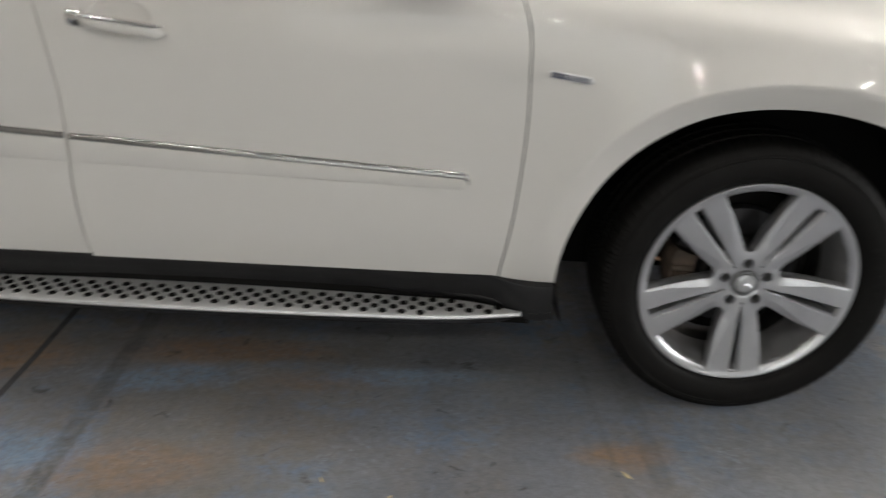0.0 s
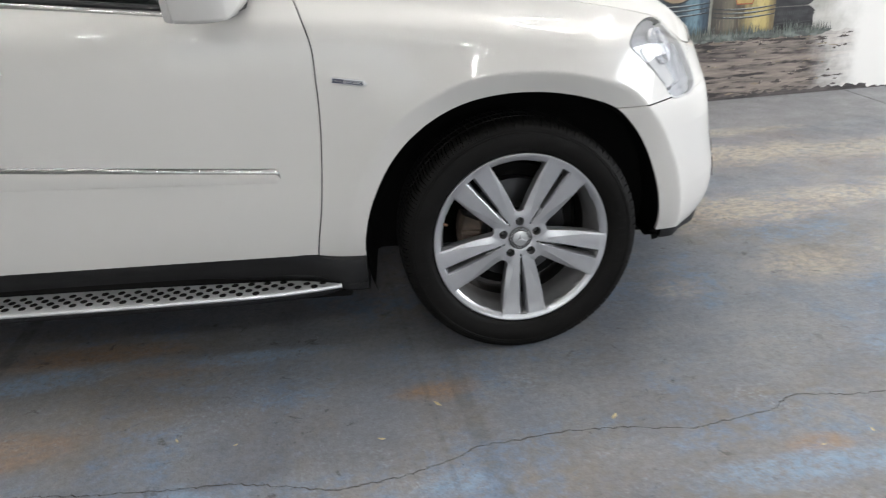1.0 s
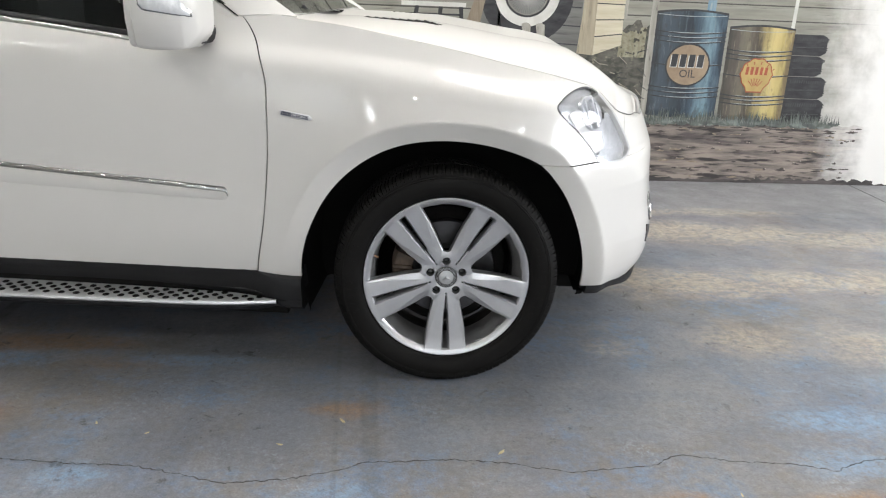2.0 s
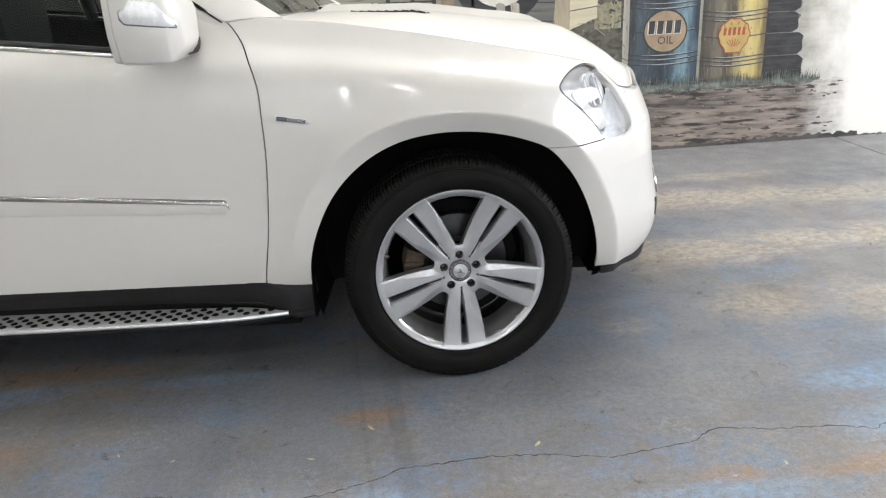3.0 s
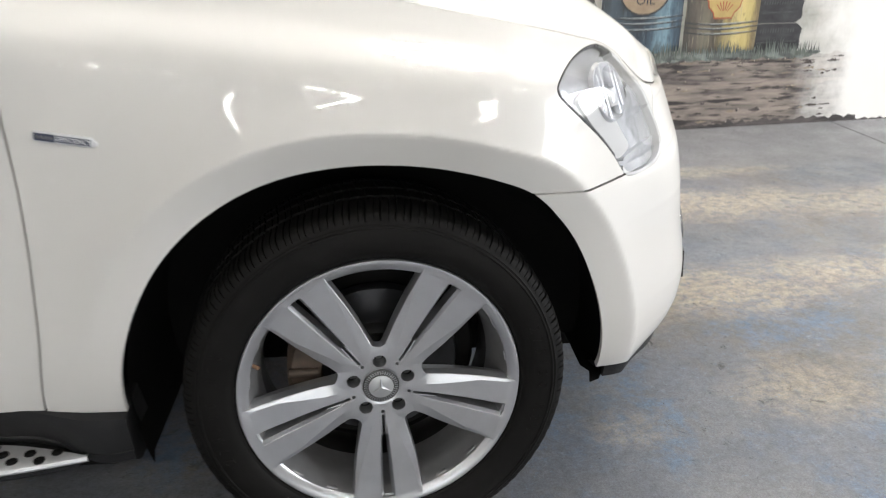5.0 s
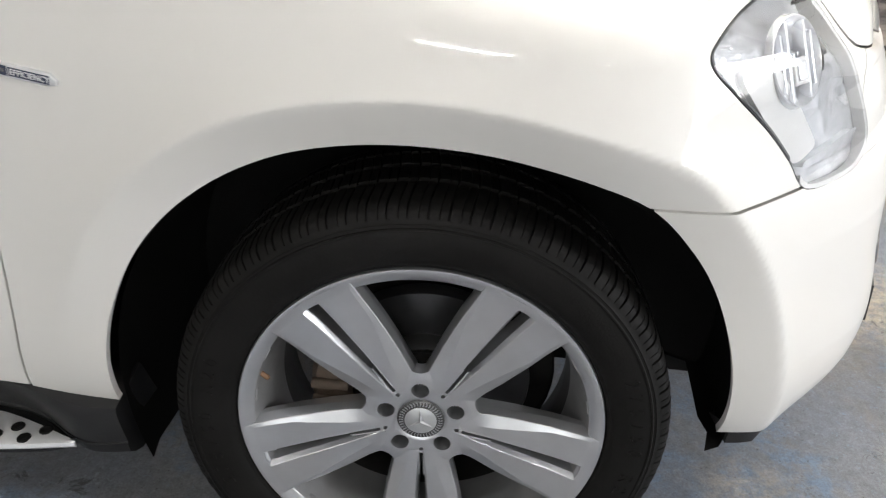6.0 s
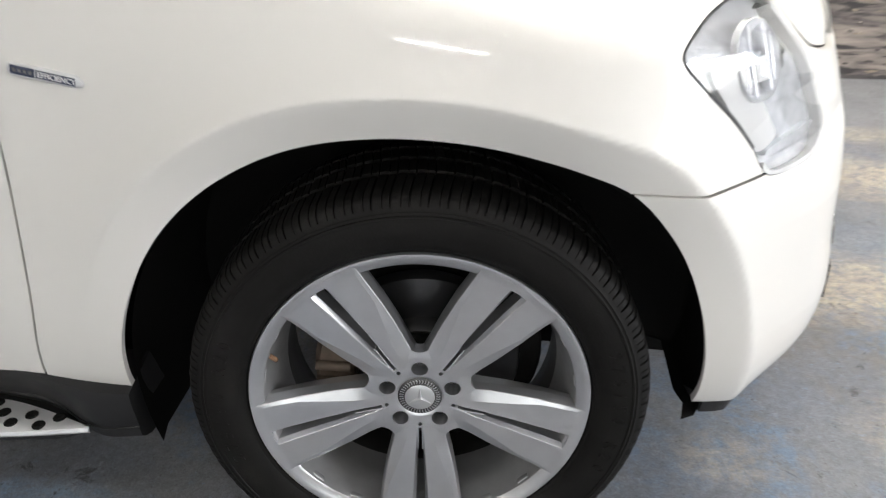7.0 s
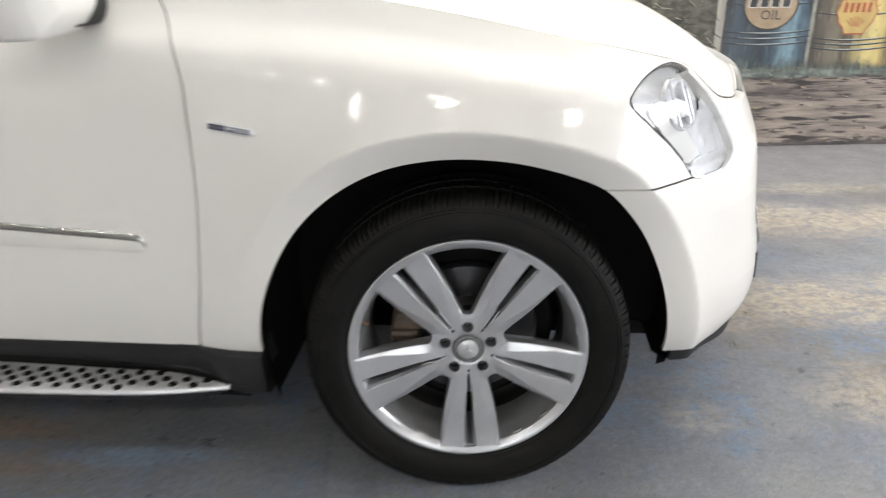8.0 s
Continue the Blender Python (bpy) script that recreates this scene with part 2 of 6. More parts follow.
def cut_sheet(P, N, keep, depth=0.012, flip=False):
    """The part of a grid of points P (with normals N) where every function in keep is positive, cut exactly along their
    zero lines, with its rim turned inwards by depth. Returns a mesh with smooth normals."""
    rows, cols = P.shape[:2]
    F = [f(P) for f in keep]
    verts, norms, faces, index = [], [], [], {}

    def add(p, n, key):
        if key not in index:
            index[key] = len(verts)
            verts.append(p)
            norms.append(n)
        return index[key]

    for i in range(rows - 1):
        for j in range(cols - 1):
            ids = [(i, j), (i, j + 1), (i + 1, j + 1), (i + 1, j)]
            vals = [[f[k] for k in ids] for f in F]
            if any(max(v) <= 0 for v in vals):
                continue
            if all(min(v) > 0 for v in vals):
                faces.append([add(P[k], N[k], k) for k in ids])
                continue
            poly = [(P[k], N[k]) for k in ids]
            for f, v in zip(keep, vals):
                if min(v) > 0 or len(poly) < 3:
                    continue
                d = f(np.array([p for p, _ in poly]))
                out = []
                for k in range(len(poly)):
                    (p, n), (q, m) = poly[k], poly[(k + 1) % len(poly)]
                    a, b = d[k], d[(k + 1) % len(poly)]
                    if a > 0:
                        out.append((p, n))
                    if (a > 0) != (b > 0):
                        u = a / (a - b)
                        out.append((p + u * (q - p), n + u * (m - n)))
                poly = out
            if len(poly) < 3:
                continue
            face = []
            for p, n in poly:
                k = add(p, n, tuple(np.round(p, 5)))
                if k not in face:
                    face.append(k)
            if len(face) > 2:
                faces.append(face)
    # weld the whole corners and the cut points that fall together
    weld, order = {}, []
    remap = []
    for k, p in enumerate(verts):
        key = tuple(np.round(p, 5))
        if key not in weld:
            weld[key] = len(order)
            order.append(k)
        remap.append(weld[key])
    verts, norms = [verts[k] for k in order], [norms[k] / np.linalg.norm(norms[k]) for k in order]
    clean = []
    for f in faces:
        g = []
        for k in f:
            if remap[k] not in g:
                g.append(remap[k])
        if len(g) > 2:
            clean.append(g)
    faces = clean
    count = {}
    for f in faces:
        for a, b in zip(f, f[1:] + f[:1]):
            count[(min(a, b), max(a, b))] = count.get((min(a, b), max(a, b)), 0) + 1
    shown = len(faces)
    rim, lip = {}, {}
    for f in list(faces):
        for a, b in zip(f, f[1:] + f[:1]):
            if count[(min(a, b), max(a, b))] == 1:
                for k in (a, b):
                    if k not in rim:
                        lip[k] = len(verts)
                        verts.append(verts[k].copy())
                        norms.append(np.zeros(3))
                        rim[k] = len(verts)
                        verts.append(verts[k] - depth * norms[k])
                        norms.append(np.zeros(3))
                side = np.cross(verts[a] - verts[b], -norms[a])
                centre = sum(verts[k] for k in f) / len(f)
                if np.dot(side, verts[a] - centre) < 0:
                    side = -side
                side = side / max(np.linalg.norm(side), 1e-9)
                for k in (a, b):
                    norms[lip[k]] = norms[lip[k]] + side
                    norms[rim[k]] = norms[rim[k]] + side
                quad = [lip[b], lip[a], rim[a], rim[b]]
                if np.dot(np.cross(verts[lip[a]] - verts[lip[b]], verts[rim[a]] - verts[lip[b]]), side) < 0:
                    quad = quad[::-1]
                faces.append(quad)
    # turn the faces the way of their normals
    for k, f in enumerate(faces):
        a, b, c = (np.asarray(verts[i]) for i in f[:3])
        if k < shown and np.dot(np.cross(b - a, c - a), norms[f[0]]) < 0:
            faces[k] = f[::-1]
    me = bpy.data.meshes.new("sheet")
    me.from_pydata([tuple(v) for v in verts], [], faces)
    me.shade_smooth()
    me.normals_split_custom_set_from_vertices([tuple(n / max(np.linalg.norm(n), 1e-9)) for n in norms])
    return me

# ---------------------------------------------------------------- floor, walls, ceiling
WALL_Y = 3.2


def floor_material():
    """Worn blue-grey floor paint on concrete: paint, bare patches, sandy stains, dirt and scratches."""
    m = bpy.data.materials.new("worn_floor_paint")
    m.use_nodes = True
    n, l = m.node_tree.nodes, m.node_tree.links
    b = n["Principled BSDF"]
    tc = n.new("ShaderNodeTexCoord")

    def noise_at(scale, detail=6, rough=0.6, stretch=(1, 1, 1), shift=(0, 0, 0), distort=0.0):
        mp = n.new("ShaderNodeMapping")
        mp.inputs["Scale"].default_value, mp.inputs["Location"].default_value = stretch, shift
        l.new(tc.outputs["Object"], mp.inputs["Vector"])
        t = n.new("ShaderNodeTexNoise")
        t.inputs["Scale"].default_value, t.inputs["Detail"].default_value = scale, detail
        t.inputs["Roughness"].default_value, t.inputs["Distortion"].default_value = rough, distort
        l.new(mp.outputs["Vector"], t.inputs["Vector"])
        return t.outputs["Fac"]

    def span(value, lo, hi, to=(0, 1)):
        r = n.new("ShaderNodeMapRange")
        r.inputs["From Min"].default_value, r.inputs["From Max"].default_value = lo, hi
        r.inputs["To Min"].default_value, r.inputs["To Max"].default_value = to
        l.new(value, r.inputs["Value"])
        return r.outputs["Result"]

    def times(a, c):
        r = n.new("ShaderNodeMath")
        r.operation = "MULTIPLY"
        l.new(a, r.inputs[0])
        l.new(c, r.inputs[1])
        return r.outputs["Value"]

    def mix(fac, a, c):
        r = n.new("ShaderNodeMix")
        r.data_type = "RGBA"
        l.new(fac, r.inputs["Factor"])
        for socket, v in ((r.inputs["A"], a), (r.inputs["B"], c)):
            if isinstance(v, tuple):
                socket.default_value = (*v, 1)
            else:
                l.new(v, socket)
        return r.outputs["Result"]

    sep = n.new("ShaderNodeSeparateXYZ")
    l.new(tc.outputs["Object"], sep.inputs["Vector"])
    x, y = sep.outputs["X"], sep.outputs["Y"]
    def patches(spots, edge):
        """Soft blots of given centre, radii and strength, with edges frayed by a noise."""
        total = None
        for cx, cy, rx, ry, strength in spots:
            mp = n.new("ShaderNodeMapping")
            mp.vector_type = "TEXTURE"
            mp.inputs["Location"].default_value, mp.inputs["Scale"].default_value = (cx, cy, 0), (rx, ry, 1)
            l.new(tc.outputs["Object"], mp.inputs["Vector"])
            far = n.new("ShaderNodeVectorMath")
            far.operation = "LENGTH"
            l.new(mp.outputs["Vector"], far.inputs[0])
            shifted = n.new("ShaderNodeMath")
            shifted.operation = "MULTIPLY_ADD"
            shifted.inputs[1].default_value = 2.6
            l.new(edge, shifted.inputs[0])
            l.new(far.outputs["Value"], shifted.inputs[2])
            blot = span(shifted.outputs["Value"], 2.55, 1.75, (0, strength))
            if total is None:
                total = blot
            else:
                top = n.new("ShaderNodeMath")
                top.operation = "MAXIMUM"
                l.new(total, top.inputs[0])
                l.new(blot, top.inputs[1])
                total = top.outputs["Value"]
        return total

    fray = noise_at(3.2, 9, 0.72, stretch=(0.8, 1.3, 1), shift=(2, 0.6, 0), distort=0.5)
    base = mix(span(noise_at(1.7, 7, 0.62), 0.36, 0.64), (0.176, 0.189, 0.222), (0.232, 0.236, 0.250))
    base = mix(span(noise_at(5.0, 8, 0.7, shift=(6, 3, 0)), 0.46, 0.64, (0, 0.7)), base, (0.172, 0.188, 0.226))
    brown = times(span(noise_at(1.25, 8, 0.68, shift=(7, 2, 0), distort=0.4), 0.46, 0.62), span(noise_at(14, 8, 0.75, shift=(1, 5, 0)), 0.36, 0.60, (0.25, 0.9)))
    base = mix(brown, base, (0.212, 0.190, 0.168))
    blue = times(span(noise_at(1.9, 10, 0.70, shift=(3, 1, 0)), 0.50, 0.60), span(noise_at(17, 8, 0.75), 0.42, 0.58))
    base = mix(times(blue, span(y, 2.2, 0.6)), base, (0.170, 0.225, 0.315))
    wall_strip = span(fray, 0.30, 0.70, (-0.14, 0.14))
    strip_at = n.new("ShaderNodeMath")
    l.new(y, strip_at.inputs[0])
    l.new(wall_strip, strip_at.inputs[1])
    slanted = n.new("ShaderNodeMath")
    slanted.operation = "MULTIPLY_ADD"
    slanted.inputs[1].default_value = 0.12
    l.new(x, slanted.inputs[0])
    l.new(strip_at.outputs["Value"], slanted.inputs[2])
    base = mix(span(slanted.outputs["Value"], 2.55, 2.72, (0, 0.9)), base, (0.235, 0.235, 0.245))
    tan = patches([(1.75, 1.85, 0.75, 0.24, 1.0), (2.75, 1.75, 0.9, 0.20, 0.8), (1.35, 0.96, 0.50, 0.22, 1.0), (2.10, 1.02, 0.75, 0.17, 0.9), (3.1, 1.2, 0.6, 0.25, 0.7),
                   (1.28, 0.34, 0.26, 0.16, 0.75), (1.85, 0.28, 0.36, 0.16, 0.75), (1.9, 2.30, 0.6, 0.10, 0.7), (2.6, 0.45, 0.5, 0.2, 0.6), (0.70, 0.25, 0.12, 0.08, 0.5)], fray)
    base = mix(times(tan, span(noise_at(22, 9, 0.8), 0.38, 0.60)), base, (0.50, 0.425, 0.335))
    rust = patches([(-0.33, -0.22, 0.13, 0.06, 0.9), (1.04, -0.74, 0.24, 0.05, 0.9), (0.65, -0.72, 0.10, 0.04, 0.7), (-2.08, 0.27, 0.20, 0.12, 1.0), (-1.50, 0.27, 0.34, 0.07, 0.9), (-1.60, -0.24, 0.22, 0.10, 0.7), (-1.2, 0.1, 0.2, 0.06, 0.5)], fray)
    base = mix(times(rust, span(noise_at(30, 8, 0.8, shift=(4, 2, 0)), 0.30, 0.55)), base, (0.29, 0.195, 0.125))
    bare = patches([(1.33, -0.30, 0.22, 0.09, 1.0), (1.20, -0.55, 0.16, 0.07, 0.9), (0.60, -0.80, 0.30, 0.06, 0.8), (-1.10, -0.56, 0.12, 0.07, 0.9), (-0.33, -0.66, 0.14, 0.05, 0.8), (-1.60, 0.14, 0.24, 0.07, 0.8), (-1.87, -0.17, 0.16, 0.08, 0.7), (-0.90, 0.13, 0.30, 0.04, 0.7), (1.7, -0.05, 0.3, 0.07, 0.6)], fray)
    base = mix(times(bare, span(noise_at(24, 9, 0.78, shift=(8, 3, 0)), 0.38, 0.60)), base, (0.215, 0.325, 0.475))
    pale = times(span(noise_at(3.0, 9, 0.75, shift=(4, 9, 0)), 0.54, 0.66), span(noise_at(60, 6, 0.75), 0.50, 0.62, (0, 0.8)))
    base = mix(pale, base, (0.33, 0.36, 0.40))
    specks = times(span(noise_at(95, 5, 0.65, shift=(9, 9, 0)), 0.62, 0.70), span(noise_at(4, 4, 0.6, shift=(8, 1, 0)), 0.40, 0.60))
    base = mix(specks, base, (0.06, 0.057, 0.055))

    def band(x_at, slope, width, strength):
        """A faint dark tyre mark that runs across the floor at x_at."""
        line = n.new("ShaderNodeMath")
        line.operation = "MULTIPLY_ADD"
        line.inputs[1].default_value, line.inputs[2].default_value = -slope, -x_at
        l.new(y, line.inputs[0])
        off = n.new("ShaderNodeMath")
        l.new(x, off.inputs[0])
        l.new(line.outputs["Value"], off.inputs[1])
        away = n.new("ShaderNodeMath")
        away.operation = "ABSOLUTE"
        l.new(off.outputs["Value"], away.inputs[0])
        return times(span(away.outputs["Value"], width, width * 0.6, (0, strength)), span(noise_at(12, 5, 0.7, shift=(3, 3, 0)), 0.3, 0.6))

    for x_at, slope, width, strength in ((-0.262, -0.03, 0.036, 0.42), (-0.37, -0.03, 0.010, 0.3), (-1.785, 0.05, 0.035, 0.75), (-0.8, 0.05, 0.06, 0.2)):
        base = mix(band(x_at, slope, width, strength), base, (0.10, 0.098, 0.10))
    grain = times(span(noise_at(170, 7, 0.8, shift=(2, 7, 0)), 0.30, 0.70, (0.72, 1.28)), span(noise_at(42, 8, 0.8, shift=(5, 1, 0)), 0.32, 0.68, (0.78, 1.22)))
    rough_base = n.new("ShaderNodeVectorMath")
    rough_base.operation = "SCALE"
    l.new(base, rough_base.inputs[0])
    l.new(grain, rough_base.inputs["Scale"])
    base = rough_base.outputs["Vector"]
    chips = times(span(noise_at(38, 9, 0.8, shift=(1, 4, 0)), 0.57, 0.63), span(noise_at(1.3, 6, 0.6, shift=(0, 2, 0)), 0.46, 0.60, (0.0, 0.35)))
    base = mix(chips, base, (0.26, 0.40, 0.56))
    oil = times(span(noise_at(13, 9, 0.75, shift=(3, 6, 0), distort=0.6), 0.595, 0.65), span(noise_at(1.1, 5, 0.6, shift=(4, 4, 0)), 0.45, 0.56, (0.0, 0.75)))
    base = mix(oil, base, (0.055, 0.053, 0.055))
    grime = span(noise_at(0.9, 6, 0.6, shift=(5, 5, 0)), 0.40, 0.70, (1.0, 0.78))
    shade = n.new("ShaderNodeVectorMath")
    shade.operation = "SCALE"
    l.new(base, shade.inputs[0])
    l.new(grime, shade.inputs["Scale"])
    l.new(shade.outputs["Vector"], b.inputs["Base Color"])
    l.new(span(noise_at(6, 6, 0.6, shift=(2, 2, 0)), 0.3, 0.7, (0.34, 0.62)), b.inputs["Roughness"])
    b.inputs["Specular IOR Level"].default_value = 0.25
    bump = n.new("ShaderNodeBump")
    bump.inputs["Strength"].default_value, bump.inputs["Distance"].default_value = 0.35, 0.004
    l.new(noise_at(60, 9, 0.8), bump.inputs["Height"])
    l.new(bump.outputs["Normal"], b.inputs["Normal"])
    return m


M_FLOOR = floor_material()
M_CRACK = material("crack_dirt", (0.055, 0.052, 0.050), 0.95, vary=0.5, vary_scale=12)
M_JOINT = material("joint_filler", (0.06, 0.062, 0.066), 0.8, vary=0.3, vary_scale=20)
M_LEAF = material("dry_leaf", (0.55, 0.45, 0.26), 0.8, vary=0.3, vary_scale=90)

bm = bmesh.new()
bmesh.ops.create_grid(bm, x_segments=8, y_segments=8, size=1.0)
bmesh.ops.scale(bm, vec=(9.0, 10.6, 1), verts=bm.verts)
bmesh.ops.translate(bm, vec=(0.0, -7.4, 0), verts=bm.verts)
floor = tagged(part("floor", bm, M_FLOOR, smooth=False), "worn blue-grey painted concrete workshop floor", "floor", kind="structure")

wall_north = tagged(part("wall_north", box(-9, 9, WALL_Y, WALL_Y + 0.2, 0, 6.0), M_CEMENT, smooth=False), "white rendered workshop wall carrying a painted mural", "wall", kind="structure")
tagged(part("wall_west", box(-9.2, -9, -18, WALL_Y, 0, 6.0), M_BACKWALL, smooth=False), "grey painted workshop wall", "wall", kind="structure")
# south wall out of view, its opening made for the added fill lamp
bm = box(-9, -8.85, -18.2, -18, 0, 6.0)
box(8.85, 9, -18.2, -18, 0, 6.0, bm=bm)
box(-8.85, 8.85, -18.2, -18, 5.6, 6.0, bm=bm)
tagged(part("wall_south", bm, M_BACKWALL, smooth=False), "grey painted workshop wall left open for an added fill lamp", "wall", kind="structure")
bm = box(8.8, 9, 1.6, WALL_Y, 0, 6.0)
box(8.8, 9, -18, -5.0, 0, 6.0, bm=bm)
box(8.8, 9, -5.0, 1.6, 4.2, 6.0, bm=bm)
box(8.8, 9, -5.0, 1.6, 0, 1.3, bm=bm)
tagged(part("wall_east", bm, M_BACKWALL, smooth=False), "grey painted workshop wall with a wide window opening", "wall", kind="structure")
tagged(part("ceiling", box(-9.2, 9.2, -18.2, WALL_Y + 0.2, 6.0, 6.15), M_CEILING, smooth=False), "pale sheeted workshop ceiling", "ceiling", kind="structure")
bm = bmesh.new()
bmesh.ops.create_grid(bm, x_segments=2, y_segments=2, size=1.0)
bmesh.ops.scale(bm, vec=(60, 60, 1), verts=bm.verts)
bmesh.ops.translate(bm, vec=(0, -7.4, -0.03), verts=bm.verts)
tagged(part("ground", bm, material("yard_concrete", (0.36, 0.35, 0.33), 0.9, vary=0.12, vary_scale=0.6), smooth=False), "pale concrete yard round the workshop", "ground", kind="structure")


def tube_light(x, y, turn):
    """A fluorescent batten under the ceiling."""
    t = thing("ceiling_light", "white fluorescent batten hung under the ceiling", "ceiling light", pose(x, y, 5.25, 0, 0, turn), group="workshop battens")
    part("housing", box(-0.76, 0.76, -0.09, 0.09, -0.06, 0, 0.008), M_HOUSING, t)
    part("tube", rod((-0.73, 0, -0.085), (0.73, 0, -0.085), 0.019, 12), M_TUBE, t)
    for s in (-0.6, 0.6):
        part("hanger", rod((s, 0, 0), (s, 0, 0.749), 0.004, 6), M_STEEL, t)
    return t


BATTENS = [(x, y) for x in (-6.0, -3.6, -1.2, 1.2, 3.6) for y in (2.3, 1.0)] + [(-4.8, -2.6), (4.6, -2.6)]
BATTENS += [(x, y) for y in (-6.2, -10.4, -15.0) for x in (-5.4, -1.0, 3.4)]
for tx, ty in BATTENS:
    tube_light(tx, ty, 0)

# ---------------------------------------------------------------- the car
YAW, STEER = -6.5, 5.0
CAMBER, INSET = 1.8, 0.0106     # degrees by which the wheels lean in at the top, and how far they stand in
HALF = 0.91          # the car's centre line, in its own frame
HUB_Z = 0.385
X0 = 0.15            # where the side begins to turn into the nose
BONNET = steps([(-4.2, 1.27), (-1.0, 1.26), (-0.72, 1.25), (-0.5, 1.215), (-0.39, 1.204), (-0.2, 1.174), (-0.02, 1.142), (0.17, 1.103), (0.3, 1.076), (0.4, 1.05), (0.5, 1.01), (0.6, 0.955), (0.7, 0.90), (0.85, 0.87)])
# the bonnet's shut line, which drops along the head lamp's inner edge and runs level across the nose
SHUT = steps([(-4.2, 1.27), (-1.0, 1.26), (-0.72, 1.25), (-0.5, 1.215), (-0.39, 1.204), (-0.2, 1.174), (-0.02, 1.142), (0.17, 1.103), (0.3, 1.076), (0.4, 1.05), (0.46, 1.032), (0.50, 1.010), (0.54, 0.972), (0.565, 0.949), (0.605, 0.931), (0.65, 0.917), (0.7, 0.904), (0.85, 0.87)])
LOW_Y = eased(steps([(0.2, 0.032), (0.30, 0.012), (0.385, -0.0220), (0.42, -0.0300), (0.46, -0.0368), (0.5, -0.0405), (0.56, -0.0430), (0.66, -0.0445), (0.8, -0.045), (0.9, -0.045)]), 0.2, 0.9, 0.012)
UP_Y = eased(steps([(0, -0.045), (0.15, -0.0435), (0.3, -0.0390), (0.5, -0.0275), (0.58, -0.0160), (0.66, 0.008), (0.74, 0.034), (0.85, 0.058), (1.0, 0.085)]), 0.0, 1.0, 0.035)
LOW_A = steps([(0.2, 0.58), (0.25, 0.600), (0.30, 0.646), (0.36, 0.690), (0.44, 0.708), (0.53, 0.701), (0.60, 0.687), (0.68, 0.678), (0.78, 0.668), (0.84, 0.645), (0.9, 0.617)])
UP_A = steps([(0, 0.617), (0.3, 0.616), (0.7, 0.614), (1.0, 0.612)])
NOSE = 1.25          # length of the parameter that runs round the nose


ARCH_LINE = steps([(-60, 0.500), (-20, 0.484), (0, 0.478), (12, 0.4765), (26, 0.480), (44, 0.496), (55, 0.505), (64, 0.497), (74, 0.488), (86, 0.482), (98, 0.483), (112, 0.489), (126, 0.492), (141, 0.4925), (156, 0.491), (168, 0.494), (182, 0.499), (240, 0.52)])


def arch_radius(x, z):
    """How far the wheel arch's edge lies from the hub, in the direction of (x, z)."""
    a = np.degrees(np.arctan2(z - HUB_Z, x))
    return ARCH_LINE(np.where(a < -90, a + 360, a))


def body_sheet(s, q):
    """Points of the near side's skin: s runs along the side and round the nose, q from the sill up to the bonnet's edge."""
    low = 0.2 + 0.7 * np.clip(q / 0.6, 0, 1)
    w = np.clip((q - 0.6) / 0.4, 0, 1)
    a = np.where(q < 0.6, LOW_A(low), UP_A(w))
    turn = np.clip((s - X0) / NOSE, 0, 1) * math.pi / 2
    x = np.where(s < X0, s, X0 + a * np.sin(turn))
    lean = w * np.clip((SHUT(x) - 0.9) / np.maximum(BONNET(x) - 0.9, 0.004), 0, 1)
    half = HALF - np.where(q < 0.6, LOW_Y(low), UP_Y(lean))
    y = HALF - half * np.cos(turn)
    z = np.where(q < 0.6, low, 0.9 + (SHUT(x) - 0.9) * w)
    # the bumper's corner stands out squarely under the lamp
    corner = np.interp(z, [0.2, 0.34, 0.42, 0.50, 0.60, 0.70, 0.775, 0.81], [0.02, 0.032, 0.041, 0.043, 0.038, 0.033, 0.018, 0.0]) * np.exp(-(((turn - 0.82) / 0.24) ** 2))
    x, y = x + corner * np.sin(turn), y - corner * np.cos(turn)
    # the flared lip round the wheel arch
    r = np.hypot(x, z - HUB_Z)
    edge = arch_radius(x, z)
    rise = 0.002 + 0.035 * (r - edge) / 0.064
    fall = 0.037 * np.clip(1 - (r - edge - 0.064) / 0.27, 0, 1) ** 3
    k = 0.006
    h = np.clip(0.5 + 0.5 * (fall - rise) / k, 0, 1)
    flare = fall * (1 - h) + rise * h - k * h * (1 - h)
    angle = np.degrees(np.arctan2(z - HUB_Z, x))
    def ease(v):
        v = np.clip(v, 0, 1)
        return v * v * (3 - 2 * v)
    fade = ease((182 - np.where(angle < -90, angle + 360, angle)) / 84)
    fade = fade * ease((x + 0.80) / 0.28) * ease((r - 0.2) / 0.1) * ease((0.80 - x) / 0.30)
    y = y - flare * fade * np.cos(turn)
    x = x + flare * fade * np.sin(turn) * 0.6
    return np.stack([x, y, z], -1)


def sheet_grid(s_values, q_values):
    s, q = np.meshgrid(np.array(s_values), np.array(q_values))
    P = body_sheet(s, q)
    e = 1e-3
    du = body_sheet(s + e, q) - body_sheet(s - e, q)
    dv = body_sheet(s, np.minimum(q + e, 1)) - body_sheet(s, np.maximum(q - e, 0))
    N = np.cross(du, dv)
    N /= np.maximum(np.linalg.norm(N, axis=-1, keepdims=True), 1e-9)
    return P, N


def mirrored(P, N):
    return P * np.array([1, -1, 1]) + np.array([0, 2 * HALF, 0]), N * np.array([1, -1, 1])


